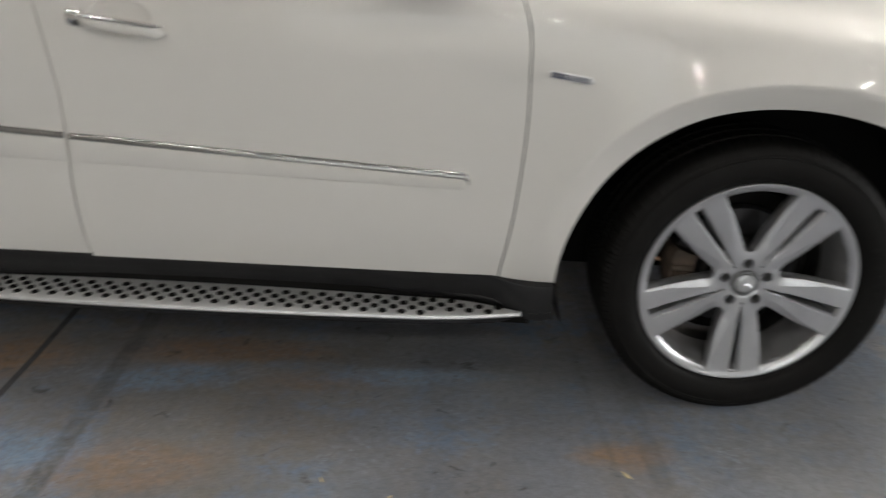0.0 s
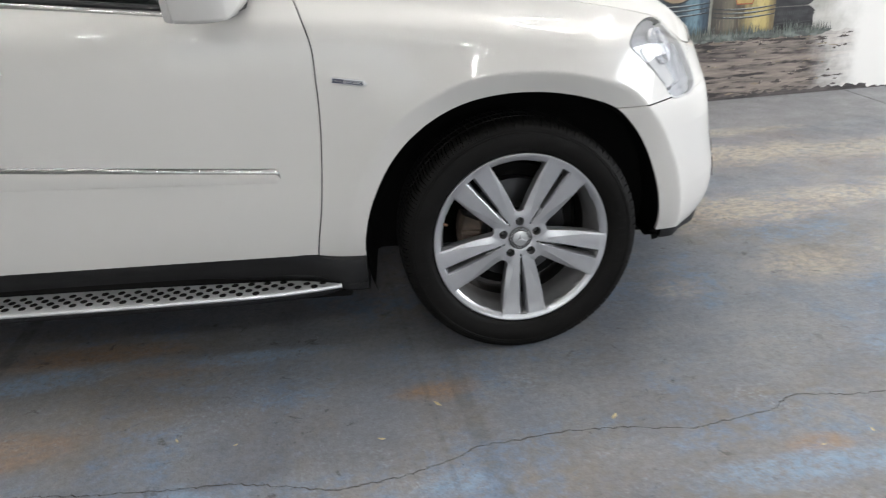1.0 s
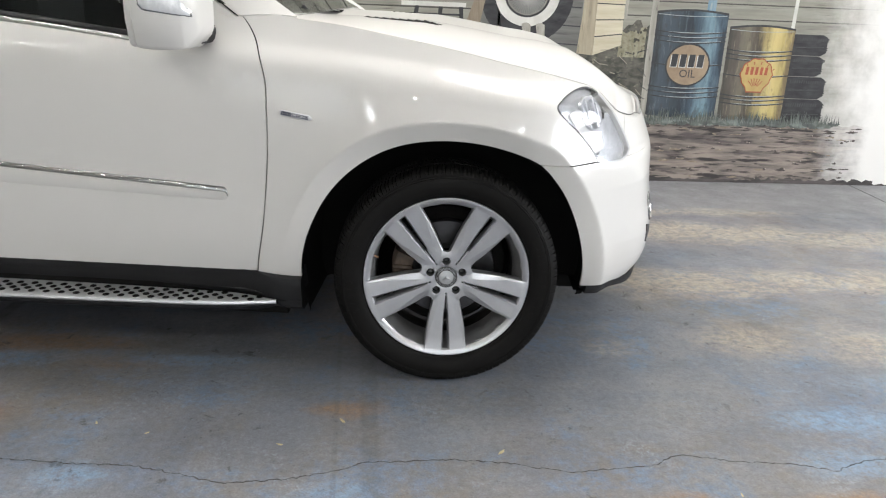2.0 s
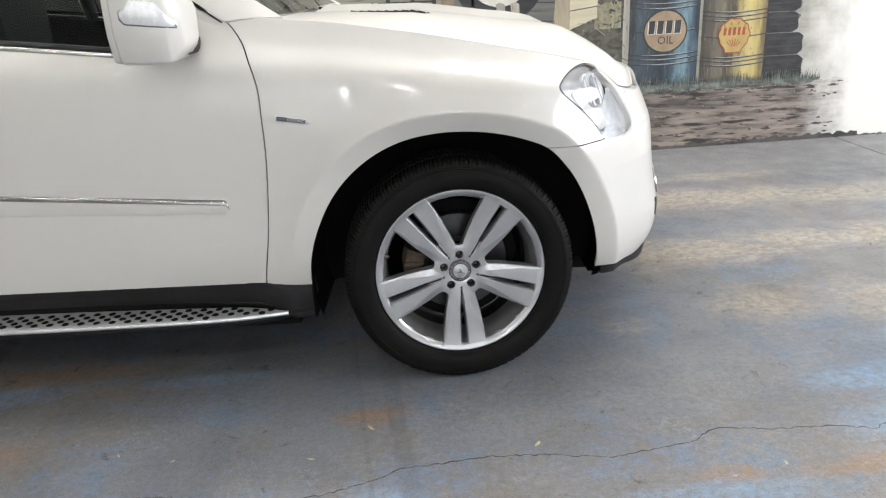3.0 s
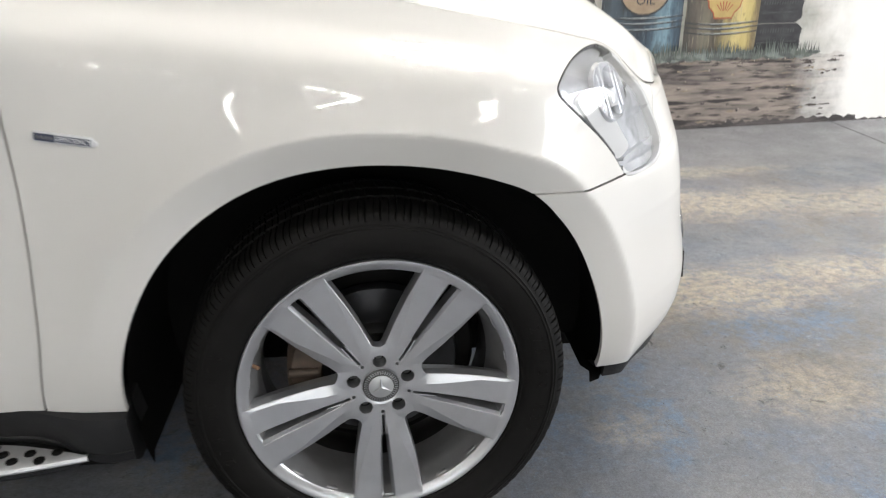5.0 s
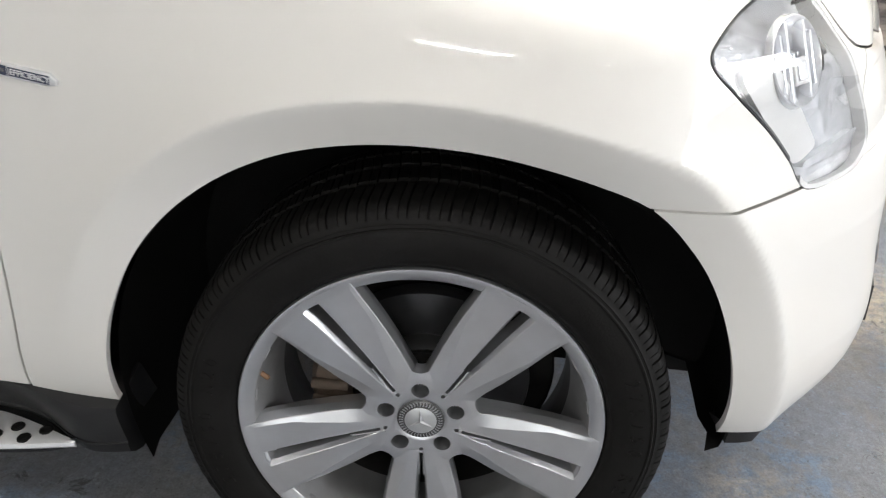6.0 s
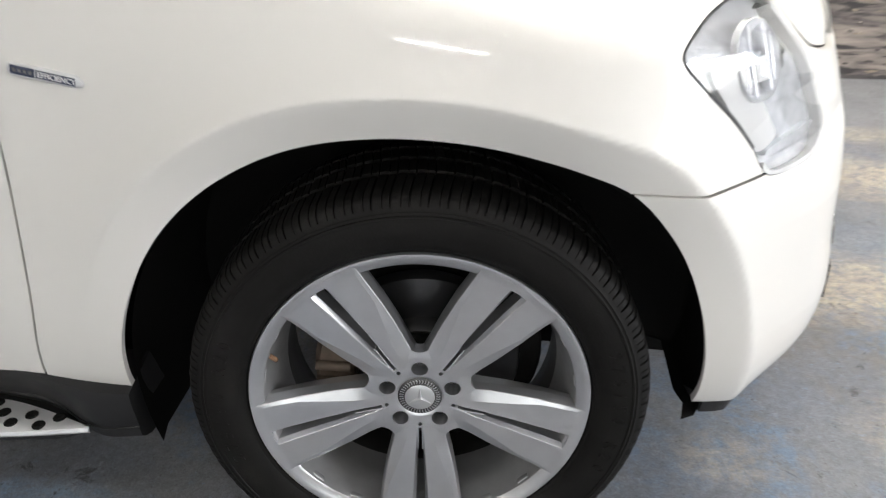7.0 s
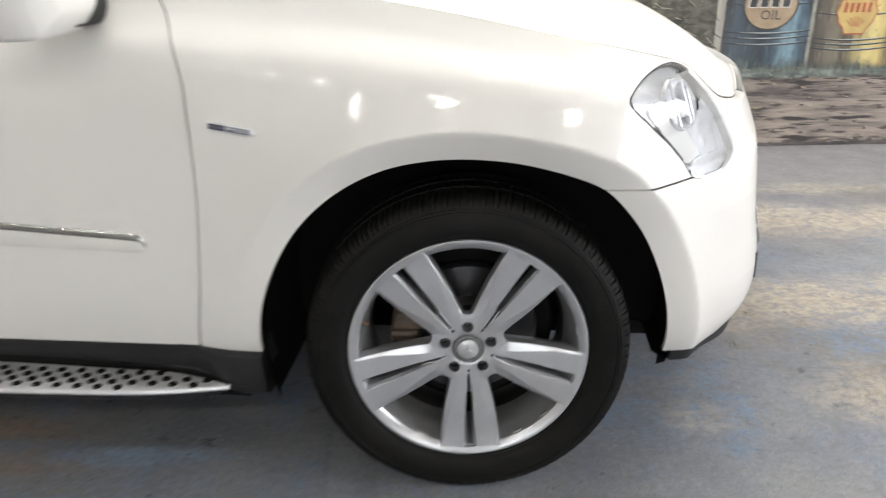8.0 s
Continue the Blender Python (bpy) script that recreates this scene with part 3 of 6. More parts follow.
DOOR_SEAM = steps([(0.2, -0.66), (0.39, -0.647), (0.549, -0.619), (0.688, -0.603), (0.82, -0.594), (0.931, -0.594), (1.038, -0.600), (1.107, -0.622), (1.17, -0.652), (1.22, -0.693), (1.262, -0.755), (1.3, -0.80)])
REAR_SEAM = steps([(0.2, -1.78), (0.41, -1.781), (0.58, -1.78), (0.73, -1.768), (0.85, -1.762), (0.965, -1.77), (1.07, -1.785), (1.3, -1.83)])
LAMP = [(0.333, 0.980), (0.339, 0.992), (0.355, 1.005), (0.385, 1.020), (0.420, 1.031), (0.455, 1.030), (0.497, 1.007), (0.541, 0.962), (0.583, 0.905),
        (0.615, 0.852), (0.630, 0.812), (0.610, 0.793), (0.575, 0.786), (0.503, 0.792), (0.466, 0.838), (0.423, 0.887), (0.372, 0.935), (0.341, 0.964)]
GAP = 0.0021


def belt(x):
    """The lower edge of the side windows."""
    return 1.140 - 0.10 * (x + 1.04)


SILL_END = steps([(-0.70, 0.384), (-0.66, 0.3795), (-0.62, 0.3715), (-0.59, 0.3662), (-0.56, 0.3632), (-0.5, 0.3618)])


def sill_line(x):
    return SILL_END(x)


def arch(p):
    return np.hypot(p[..., 0], p[..., 2] - HUB_Z) - arch_radius(p[..., 0], p[..., 2])


def rear_arch(p):
    return np.hypot(p[..., 0] + 3.08, p[..., 2] - HUB_Z) - 0.485


def cup(p):
    """The hand recess behind the front door's handle: 1 on its edge."""
    return np.hypot((p[..., 0] + 1.573) / 0.080, (p[..., 2] - 1.036) / 0.045)


lamp_f = inside(rounded(LAMP, 4))
def lamp_gap(p):
    """The shut gap round the head lamp, which closes towards the nose."""
    return -lamp_f(p) - np.interp(p[..., 0], [0.40, 0.48, 0.54], [GAP, 0.0010, -0.0008])


X, Y, Z = (lambda p: p[..., 0]), (lambda p: p[..., 1]), (lambda p: p[..., 2])
fender_cuts = [arch, lambda p: X(p) - DOOR_SEAM(Z(p)) - GAP, lambda p: Z(p) - sill_line(X(p)), lambda p: np.maximum(Z(p) - 0.797 - GAP, 0.1 - X(p)),
               lamp_gap, lambda p: 0.60 - X(p)]
bumper_cuts = [arch, lambda p: 0.797 - GAP - Z(p), lambda p: X(p) - 0.1, lambda p: Z(p) - 0.343 + 0.25 * np.clip(X(p) - 0.60, 0, 1), lamp_gap]
door_cuts = [lambda p: DOOR_SEAM(Z(p)) - GAP - X(p), lambda p: X(p) - REAR_SEAM(Z(p)) - GAP, lambda p: Z(p) - 0.384,
             lambda p: np.maximum(belt(X(p)) - Z(p), (X(p) + 0.93) - 0.5 * (Z(p) - 1.12)), lambda p: cup(p) - 1]
rear_door_cuts = [lambda p: REAR_SEAM(Z(p)) - GAP - X(p), lambda p: X(p) + 2.72, lambda p: Z(p) - 0.393, lambda p: belt(X(p)) - Z(p), lambda p: rear_arch(p) - 0.03]
quarter_cuts = [lambda p: -2.723 - X(p), rear_arch, lambda p: Z(p) - 0.36, lambda p: np.minimum(belt(X(p)), 1.30) - Z(p)]
grille_panel_cuts = [lambda p: X(p) - 0.602, lambda p: Z(p) - 0.7955, lamp_gap]

fine_s = list(np.arange(-0.78, X0, 0.006)) + list(np.linspace(X0, X0 + NOSE, 160))
fine_q = list(np.linspace(0.06, 1.0, 175))
side_s = list(np.arange(-1.95, -0.56, 0.016))
rear_s = list(np.arange(-4.05, -1.70, 0.03))
side_q = list(np.linspace(0.1, 1.0, 70))

car = thing("car", "glossy white off-road car with silver twin-spoke wheels, parked", "car", pose(0, 0, 0, 0, 0, YAW))


def body_panel(name, s_values, q_values, cuts, label, near_only=False):
    made = []
    for far in (False, True):
        if far and near_only:
            continue
        P, N = sheet_grid(s_values[::3] + s_values[-1:] if far else s_values, q_values[::3] + q_values[-1:] if far else q_values)
        if far:
            flat = [(lambda f: (lambda p: f(p * np.array([1, -1, 1]) + np.array([0, 2 * HALF, 0]))))(f) for f in cuts]
            me = cut_sheet(*mirrored(P, N), flat, flip=True)
        else:
            me = cut_sheet(P, N, cuts)
        me.name = name
        me.materials.append(M_PAINT)
        ob = new(name, me)
        ob.parent = car
        made.append(tagged(ob, label))
    return made


body_panel("fender", fine_s, fine_q, fender_cuts, "glossy white front wing with a flared arch")
body_panel("bumper", fine_s, fine_q, bumper_cuts, "glossy white front bumper")
front_doors = body_panel("front_door", side_s, side_q, door_cuts, "glossy white front door")
rear_doors = body_panel("rear_door", rear_s, side_q, rear_door_cuts, "glossy white rear door")
body_panel("rear_quarter", rear_s, side_q, quarter_cuts, "glossy white rear quarter panel")
body_panel("grille_panel", fine_s, fine_q, grille_panel_cuts, "glossy white panel under the bonnet lip")

# near-black sheet added behind the skin, so that the shut gaps read dark
P, N = sheet_grid(list(np.arange(-4.0, X0, 0.06)) + list(np.linspace(X0, X0 + NOSE, 30)), list(np.linspace(0.2, 1.0, 40)))
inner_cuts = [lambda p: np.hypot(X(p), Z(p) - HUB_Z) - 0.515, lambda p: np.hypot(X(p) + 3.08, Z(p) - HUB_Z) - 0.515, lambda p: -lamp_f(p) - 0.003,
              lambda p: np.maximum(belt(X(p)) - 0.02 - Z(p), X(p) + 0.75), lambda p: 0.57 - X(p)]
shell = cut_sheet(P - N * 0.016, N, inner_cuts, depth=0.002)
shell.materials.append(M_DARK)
ob = new("gap_backing", shell)
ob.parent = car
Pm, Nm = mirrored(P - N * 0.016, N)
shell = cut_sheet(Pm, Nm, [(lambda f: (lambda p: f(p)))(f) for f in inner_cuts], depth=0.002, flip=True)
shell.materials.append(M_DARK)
ob = new("gap_backing", shell)
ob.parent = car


# bonnet: from its shut line inwards to the centre, with a raised middle
def bonnet_sheet(u, v):
    """u runs along the shut line and round the nose, v from the shut line (0) to the centre line (1)."""
    turn = np.clip((u - X0) / NOSE, 0, 1) * math.pi / 2
    edge = body_sheet(u, np.ones_like(u))
    x_in = np.where(u < X0, u, X0 + (0.612 - 0.42 * v) * np.sin(turn) - 0.10 * v * np.sin(turn))
    x = edge[..., 0] * (1 - v) + x_in * v
    y = edge[..., 1] * (1 - v) + HALF * v
    crown = (0.038 + 0.044 * np.clip((x + 0.5) / 0.8, 0, 1)) * (0.05 + 0.95 * np.clip((x + 0.62) / 0.50, 0, 1)) * (1 - (1 - np.clip(v * (2.3 + 3.5 * np.clip((x - 0.35) / 0.3, 0, 1)), 0, 1)) ** 2) - 0.06 * np.clip(v - 0.43, 0, 1)
    nose = np.clip((x - 0.2) / 0.55, 0, 1)
    skirt = (BONNET(edge[..., 0]) - SHUT(edge[..., 0])) * (1 - np.clip(v / 0.14, 0, 1)) ** 2
    z = BONNET(x) + crown * (1 + 0.28 * nose) * (1 - 0.42 * np.clip((x - 0.40) / 0.20, 0, 1)) - skirt
    return np.stack([x, y, z], -1)


def bonnet_grid(us, vs):
    u, v = np.meshgrid(np.array(us), np.array(vs))
    P = bonnet_sheet(u, v)
    e = 1e-3
    N = np.cross(bonnet_sheet(u + e, v) - bonnet_sheet(u - e, v), bonnet_sheet(u, np.minimum(v + e, 1)) - bonnet_sheet(u, np.maximum(v - e, 0)))
    N /= np.maximum(np.linalg.norm(N, axis=-1, keepdims=True), 1e-9)
    N[N[..., 2] < 0] *= -1
    return P, N


us = list(np.arange(-0.56, X0, 0.02)) + list(np.linspace(X0, X0 + NOSE, 50))
vs = [0.0036] + list(np.linspace(0.012, 0.16, 14)) + list(np.linspace(0.18, 1.0, 36))
scoop = inside([(-0.355, 0.46), (-0.335, 0.35), (-0.075, 0.32), (-0.055, 0.35), (-0.115, 0.42)])
scoop_f = lambda p: scoop(np.stack([p[..., 0], p[..., 0], p[..., 1]], -1))
P, N = bonnet_grid(us, vs)
half_a = cut_sheet(P, N, [lambda p: -scoop_f(p)])
Pm, Nm = mirrored(P, N)
half_b = cut_sheet(Pm, Nm, [lambda p: -scoop_f(p * np.array([1, -1, 1]) + np.array([0, 2 * HALF, 0]))], flip=True)
for me in (half_a, half_b):
    me.materials.append(M_PAINT)
    ob = new("bonnet", me)
    ob.parent = car
tagged(ob, "glossy white bonnet with a black vent")
for me_far in (False, True):
    # louvres: a sunk black sheet that steps down from slat to slat
    P, N = bonnet_grid(list(np.linspace(-0.37, -0.04, 150)), list(np.linspace(0.24, 0.50, 40)))
    saw = np.mod((P[..., 0] + 0.37) / 0.030, 1.0)
    P = P + N * (0.0005 - 0.004 * saw)[..., None]
    keep = [lambda p: scoop_f(p) - 0.001]
    if me_far:
        P, N = mirrored(P, N)
        keep = [lambda p: scoop_f(p * np.array([1, -1, 1]) + np.array([0, 2 * HALF, 0])) - 0.001]
    part_of("bonnet_vent", cut_sheet(P, N, keep, depth=0.02, flip=me_far), M_DARK, car, "black slatted vent in the bonnet", smooth=False)

# ---------------------------------------------------------------- greenhouse
SIDE_LOW, SIDE_TOP, ROOF_Z = 0.035, 0.27, 1.74


def pane(corners, thick=0.005):
    bm = bmesh.new()
    f = bm.faces.new([bm.verts.new(c) for c in corners])
    bm.normal_update()
    got = bmesh.ops.extrude_face_region(bm, geom=[f])["geom"]
    bmesh.ops.translate(bm, vec=-f.normal * thick, verts=[g for g in got if isinstance(g, bmesh.types.BMVert)])
    bmesh.ops.recalc_face_normals(bm, faces=bm.faces)
    return bm


def side_y(z):
    return SIDE_LOW + (SIDE_TOP - SIDE_LOW) * (z - 1.15) / (ROOF_Z - 1.15)


def flip_y(p, far):
    return (p[0], 2 * HALF - p[1], p[2]) if far else p


for far in (False, True):
    for name, xs in (("front_window", (-0.97, -1.78, -1.80, -1.50)), ("rear_window", (-1.86, -2.68, -2.62, -1.88)), ("quarter_window", (-2.78, -3.65, -3.40, -2.74))):
        zs = [belt(xs[0]) - 0.03, belt(xs[1]) - 0.03, 1.70, 1.70]
        ob = part(name, pane([flip_y((x, side_y(z), z), far) for x, z in zip(xs, zs)]), M_TINT, car, "dark tinted side glass", smooth=False)
        ob.visible_shadow = False
    bm = bmesh.new()
    rows = []
    for k in range(13):
        u = k / 12
        rear, front = Vector((-0.700, 0.062, 1.2225)).lerp(Vector((-1.42, 0.245, 1.72)), u), Vector((-0.525, 0.110, 1.226)).lerp(Vector((-1.36, 0.275, 1.745)), u)
        if k == 0:
            rear, front = Vector((-0.697, 0.062, 1.2200)), Vector((-0.522, 0.110, 1.2225))
        out = Vector((0.2, -0.75, 0.5)).normalized() * 0.010
        ring = [rear + Vector((0, 0.05, -0.01)), rear, rear.lerp(front, 0.25) + out * 0.75, rear.lerp(front, 0.5) + out, rear.lerp(front, 0.75) + out * 0.75, front, front + Vector((-0.02, 0.03, -0.03))]
        rows.append([bm.verts.new(flip_y(tuple(c), far)) for c in ring])
    for p, q in zip(rows, rows[1:]):
        for j in range(len(p)):
            bm.faces.new((p[j], q[j], q[(j + 1) % len(p)], p[(j + 1) % len(p)]))
    bm.faces.new(rows[0])
    bm.faces.new(rows[-1])
    bmesh.ops.recalc_face_normals(bm, faces=bm.faces)
    part("a_pillar", bm, M_PAINT, car, "glossy white windscreen pillar")
    # the corner of the door that carries the mirror
    part("door_seal", rod(flip_y((-0.7035, 0.062, 1.2175), far), flip_y((-1.424, 0.243, 1.713), far), 0.0020, 8), M_DARK, car)
    sail = [(-0.715, 1.205), (-0.718, 1.2180), (-0.81, 1.280), (-0.94, 1.370), (-0.97, 1.370), (-0.955, 1.10), (-0.75, 1.10)]
    bm = bmesh.new()
    for y_in in (0.0, 0.02):
        bm.faces.new([bm.verts.new(flip_y((x, 0.066 + 0.30 * (z - 1.22) * (z > 1.22) - 0.15 * (1.22 - z) * (z < 1.22) + y_in, z), far)) for x, z in sail])
    bm.verts.ensure_lookup_table()
    m_ = len(sail)
    for j in range(m_):
        bm.faces.new((bm.verts[j], bm.verts[(j + 1) % m_], bm.verts[m_ + (j + 1) % m_], bm.verts[m_ + j]))
    bmesh.ops.recalc_face_normals(bm, faces=bm.faces)
    part("mirror_sail", bm, M_PAINT, front_doors[1 if far else 0], "white door corner behind the mirror", smooth=False)
    for name, a, b, r in (("b_pillar", (-1.82, 0.03, 1.2), (-1.84, 0.25, 1.72), 0.04),
                          ("c_pillar", (-2.73, 0.03, 1.28), (-2.68, 0.25, 1.72), 0.045), ("d_pillar", (-3.75, 0.05, 1.28), (-3.45, 0.26, 1.72), 0.08)):
        part(name, rod(flip_y(a, far), flip_y(b, far), r, 16), M_PAINT if name[0] in "ad" else M_BLACK, car)
    # satin strip under the side glass, with the black seal on top of it
    def skin_y(x, z):
        return float(UP_Y(np.clip((z - 0.9) / (float(SHUT(x)) - 0.9), 0, 1)))
    sm, km = bmesh.new(), bmesh.new()
    rows, seals = [], []
    for x in np.linspace(-0.945, -2.72, 40):
        z, y = belt(x), skin_y(x, belt(x))
        rows.append([sm.verts.new(flip_y(c, far)) for c in ((x, y + 0.004, z - 0.017), (x, y - 0.006, z - 0.016), (x, y - 0.0075, z - 0.012), (x, y - 0.006, z + 0.002), (x, y - 0.003, z + 0.006), (x, y + 0.012, z + 0.007))])
        seals.append([km.verts.new(flip_y(c, far)) for c in ((x, y + 0.000, z + 0.006), (x, y - 0.001, z + 0.012), (x, y + 0.006, z + 0.020), (x, y + 0.030, z + 0.020))])
    for b_, rr in ((sm, rows), (km, seals)):
        for p, q in zip(rr, rr[1:]):
            for j in range(len(p) - 1):
                b_.faces.new((p[j], q[j], q[j + 1], p[j + 1]))
        bmesh.ops.recalc_face_normals(b_, faces=b_.faces)
    part("window_strip", sm, M_SATIN, car, "satin chrome strip under the side glass")
    part("window_seal", km, M_BLACK, car, "black rubber seal under the side glass")
ob = part("windscreen", pane([(-0.55, 0.11, 1.218), (-0.50, 0.5, 1.232), (-0.47, HALF, 1.24), (-0.50, 2 * HALF - 0.5, 1.232), (-0.55, 2 * HALF - 0.11, 1.218),
                              (-1.50, 2 * HALF - 0.28, 1.72), (-1.46, HALF, 1.745), (-1.50, 0.28, 1.72)]), M_TINT, car, "raked windscreen", smooth=False)
ob.visible_shadow = False
ob = part("rear_screen", pane([(-3.80, 0.2, 1.30), (-3.80, 2 * HALF - 0.2, 1.30), (-3.55, 2 * HALF - 0.28, 1.72), (-3.55, 0.28, 1.72)]), M_TINT, car, "tinted rear screen", smooth=False)
ob.visible_shadow = False
bm = box(-3.60, -1.44, 0.25, 2 * HALF - 0.25, 1.70, 1.80, 0.045)
part("roof", bm, M_PAINT, car, "glossy white roof")
for y in (0.34, 2 * HALF - 0.34):
    part("roof_rail", rod((-1.7, y, 1.83), (-3.4, y, 1.83), 0.014), M_ALU, car, "silver roof rail")
part("tailgate", box(-3.98, -3.74, 0.04, 2 * HALF - 0.04, 0.45, 1.30, 0.05), M_PAINT, car, "white tailgate")
part("cowl", box(-0.80, -0.52, 0.16, 2 * HALF - 0.16, 1.15, 1.205, 0.008), M_BLACK, car, "black plastic cowl under the windscreen")
for y, x in ((0.35, -0.56), (1.0, -0.54)):
    bm = rod((x, y, 1.245), (x - 0.16, y + 0.52, 1.30), 0.007)
    rod((x + 0.02, y, 1.225), (x, y, 1.25), 0.012, bm=bm)
    part("wiper", bm, M_BLACK, car, "black windscreen wiper")
part("cabin_floor", box(-3.7, -0.75, 0.08, 2 * HALF - 0.08, 0.45, 0.60), M_INTERIOR, car)
part("dashboard", box(-1.15, -0.75, 0.1, 2 * HALF - 0.1, 0.75, 1.16, 0.06), M_INTERIOR, car, "black dashboard")
for y in (0.42, 1.38):
    bm = box(-2.0, -1.5, y - 0.24, y + 0.24, 0.6, 0.86, 0.06)
    box(-2.12, -1.95, y - 0.23, y + 0.23, 0.8, 1.38, 0.06, bm=bm)
    box(-2.12, -2.02, y - 0.12, y + 0.12, 1.42, 1.6, 0.04, bm=bm)
    part("front_seat", bm, M_INTERIOR, car, "black leather front seat")
part("underbody", box(-3.9, -0.56, 0.035, 2 * HALF - 0.035, 0.205, 0.42), M_DARK, car, smooth=False)
part("engine_bay", box(-0.555, 0.60, 0.42, 2 * HALF - 0.42, 0.215, 0.98), M_DARK, car, smooth=False)

# ---------------------------------------------------------------- wheels


def tyre_mesh():
    """A road tyre with a rounded sidewall, rim ridge and cut shoulder blocks."""
    profile = [(0.278, -0.004, 0), (0.2855, -0.024, 0), (0.2890, -0.029, 0), (0.2930, -0.0305, 0), (0.298, -0.0360, 0), (0.306, -0.0400, 0), (0.318, -0.0435, 0), (0.332, -0.0450, 0), (0.345, -0.0438, 0), (0.3500, -0.0428, 0), (0.3512, -0.0442, 0), (0.3535, -0.0440, 0), (0.3548, -0.0418, 0), (0.3580, -0.0412, 0), (0.3590, -0.0420, 0), (0.3605, -0.0405, 0), (0.3655, -0.0381, 0), (0.3668, -0.0374, 0.5), (0.3678, -0.0368, 0.5), (0.3692, -0.0360, 1), (0.3745, -0.0325, 1), (0.3790, -0.0285, 1), (0.3830, -0.0210, 1), (0.3862, -0.008, 1), (0.3880, 0.014, 1), (0.3885, 0.036, 1),
               (0.3795, 0.0375, 0), (0.3795, 0.0465, 0), (0.3890, 0.048, 1), (0.3895, 0.090, 1), (0.3805, 0.0915, 0), (0.3805, 0.1015, 0), (0.3895, 0.103, 1), (0.3890, 0.142, 1), (0.3795, 0.1435, 0),
               (0.3795, 0.1525, 0), (0.3882, 0.154, 1), (0.3850, 0.185, 1), (0.376, 0.208, 1), (0.362, 0.224, 0), (0.335, 0.236, 0), (0.300, 0.230, 0), (0.270, 0.205, 0)]
    # each pitch has one rounded slot: two cuts joined at its outer end, with a slightly sunken tongue between them
    pitches = 84
    marks = [(0.0, 0), (0.22, 0), (0.455, 0), (0.475, 2), (0.570, 2), (0.590, 1), (0.76, 1), (0.915, 1), (0.930, 3), (0.975, 3)]
    deep = {0: 0.0, 1: 0.0007, 2: 0.0062, 3: 0.0034}
    bm = bmesh.new()
    rings = []
    for i, (part_way, cut) in [(i, mark) for i in range(pitches) for mark in marks]:
        a = 2 * math.pi * (i + part_way) / pitches
        ring = []
        for r, y, tread in profile:
            swing = -0.013 * math.sin(y * 24) if tread else 0
            down = (0.0018 if cut else 0.0) if tread == 0.5 else deep[cut] * min(tread, 1)
            rr, aa = r - down, a + swing
            z = rr * math.sin(aa)
            ring.append(bm.verts.new((rr * math.cos(aa), y, max(z, -HUB_Z + 0.001 + y * math.sin(radians(CAMBER))))))
        rings.append(ring)
    n = len(rings)
    for i in range(n):
        p, q = rings[i], rings[(i + 1) % n]
        for j in range(len(profile) - 1):
            bm.faces.new((p[j], q[j], q[j + 1], p[j + 1]))
    bmesh.ops.recalc_face_normals(bm, faces=bm.faces)
    return bm


def spoke_mesh(side):
    """One blade of a twin spoke that points along +z; side is -1 or 1."""
    bm = bmesh.new()
    rows = []
    for u in [float(v) for v in np.linspace(0.060, 0.244, 18)] + [0.2520, 0.2558, 0.2572, 0.2630, 0.2680, 0.2712]:
        vw = np.interp(u, [0.060, 0.075, 0.095, 0.134, 0.186, 0.272], [0.0400, 0.0435, 0.0475, 0.0565, 0.0655, 0.0750])
        vs = np.interp(u, [0.06, 0.10, 0.18, 0.2520, 0.2560, 0.2572, 0.2772], [0.0020, 0.0042, 0.0070, 0.0092, 0.0090, 0.0, 0.0])
        top = np.interp(u, [0.06, 0.085, 0.15, 0.22, 0.260, 0.2712], [-0.0105, -0.0130, -0.0175, -0.0225, -0.0275, -0.0302])
        # the facet by the slot falls away towards the hub
        fold = np.interp(u, [0.06, 0.11, 0.19, 0.272], [0.40, 0.55, 0.90, 0.96])
        vf = vs + 0.0028 + (vw - 0.004 - vs - 0.0028) * fold
        drop = np.interp(u, [0.06, 0.10, 0.19, 0.272], [0.001, 0.0085, 0.0045, 0.001])
        deep = np.interp(u, [0.06, 0.272], [0.045, 0.035])
        cham = float(np.interp(u, [0.06, 0.10, 0.20, 0.272], [0.001, 0.0016, 0.0020, 0.0015]))
        well = float(np.interp(u, [0.06, 0.09, 0.16, 0.2520, 0.2560, 0.2572, 0.2772], [0.001, 0.0022, 0.0040, 0.0052, 0.0048, 0.0, 0.0]))
        section = [(vs * 0.85, top + deep), (vs * 0.92, top + 0.018), (vs, top + 0.009), (vs + well, top + (0.0008 if vs > 0.001 else 0.0)), (vs + well + 0.0012, top), (max(vf - cham * 0.5, vs + well + 0.003), top + 0.0004), (vw - cham - 0.0012, top + drop * 0.8), (vw - cham, top + drop * 0.8 + 0.0010), (vw, top + drop + 0.0075), (vw + 0.0015, top + 0.022), (vw - 0.001, top + deep)]
        bend = float(np.clip((u - 0.19) / 0.08, 0, 1)) ** 2
        rows.append([bm.verts.new((side * v, y, u - bend * v * v / 0.542)) for v, y in section])
    for p, q in zip(rows, rows[1:]):
        for j in range(len(p) - 1):
            bm.faces.new((p[j], q[j], q[j + 1], p[j + 1]))
        bm.faces.new((p[-1], q[-1], q[0], p[0]))
    bm.faces.new(rows[0])
    bm.faces.new(rows[-1])
    bmesh.ops.recalc_face_normals(bm, faces=bm.faces)
    return bm


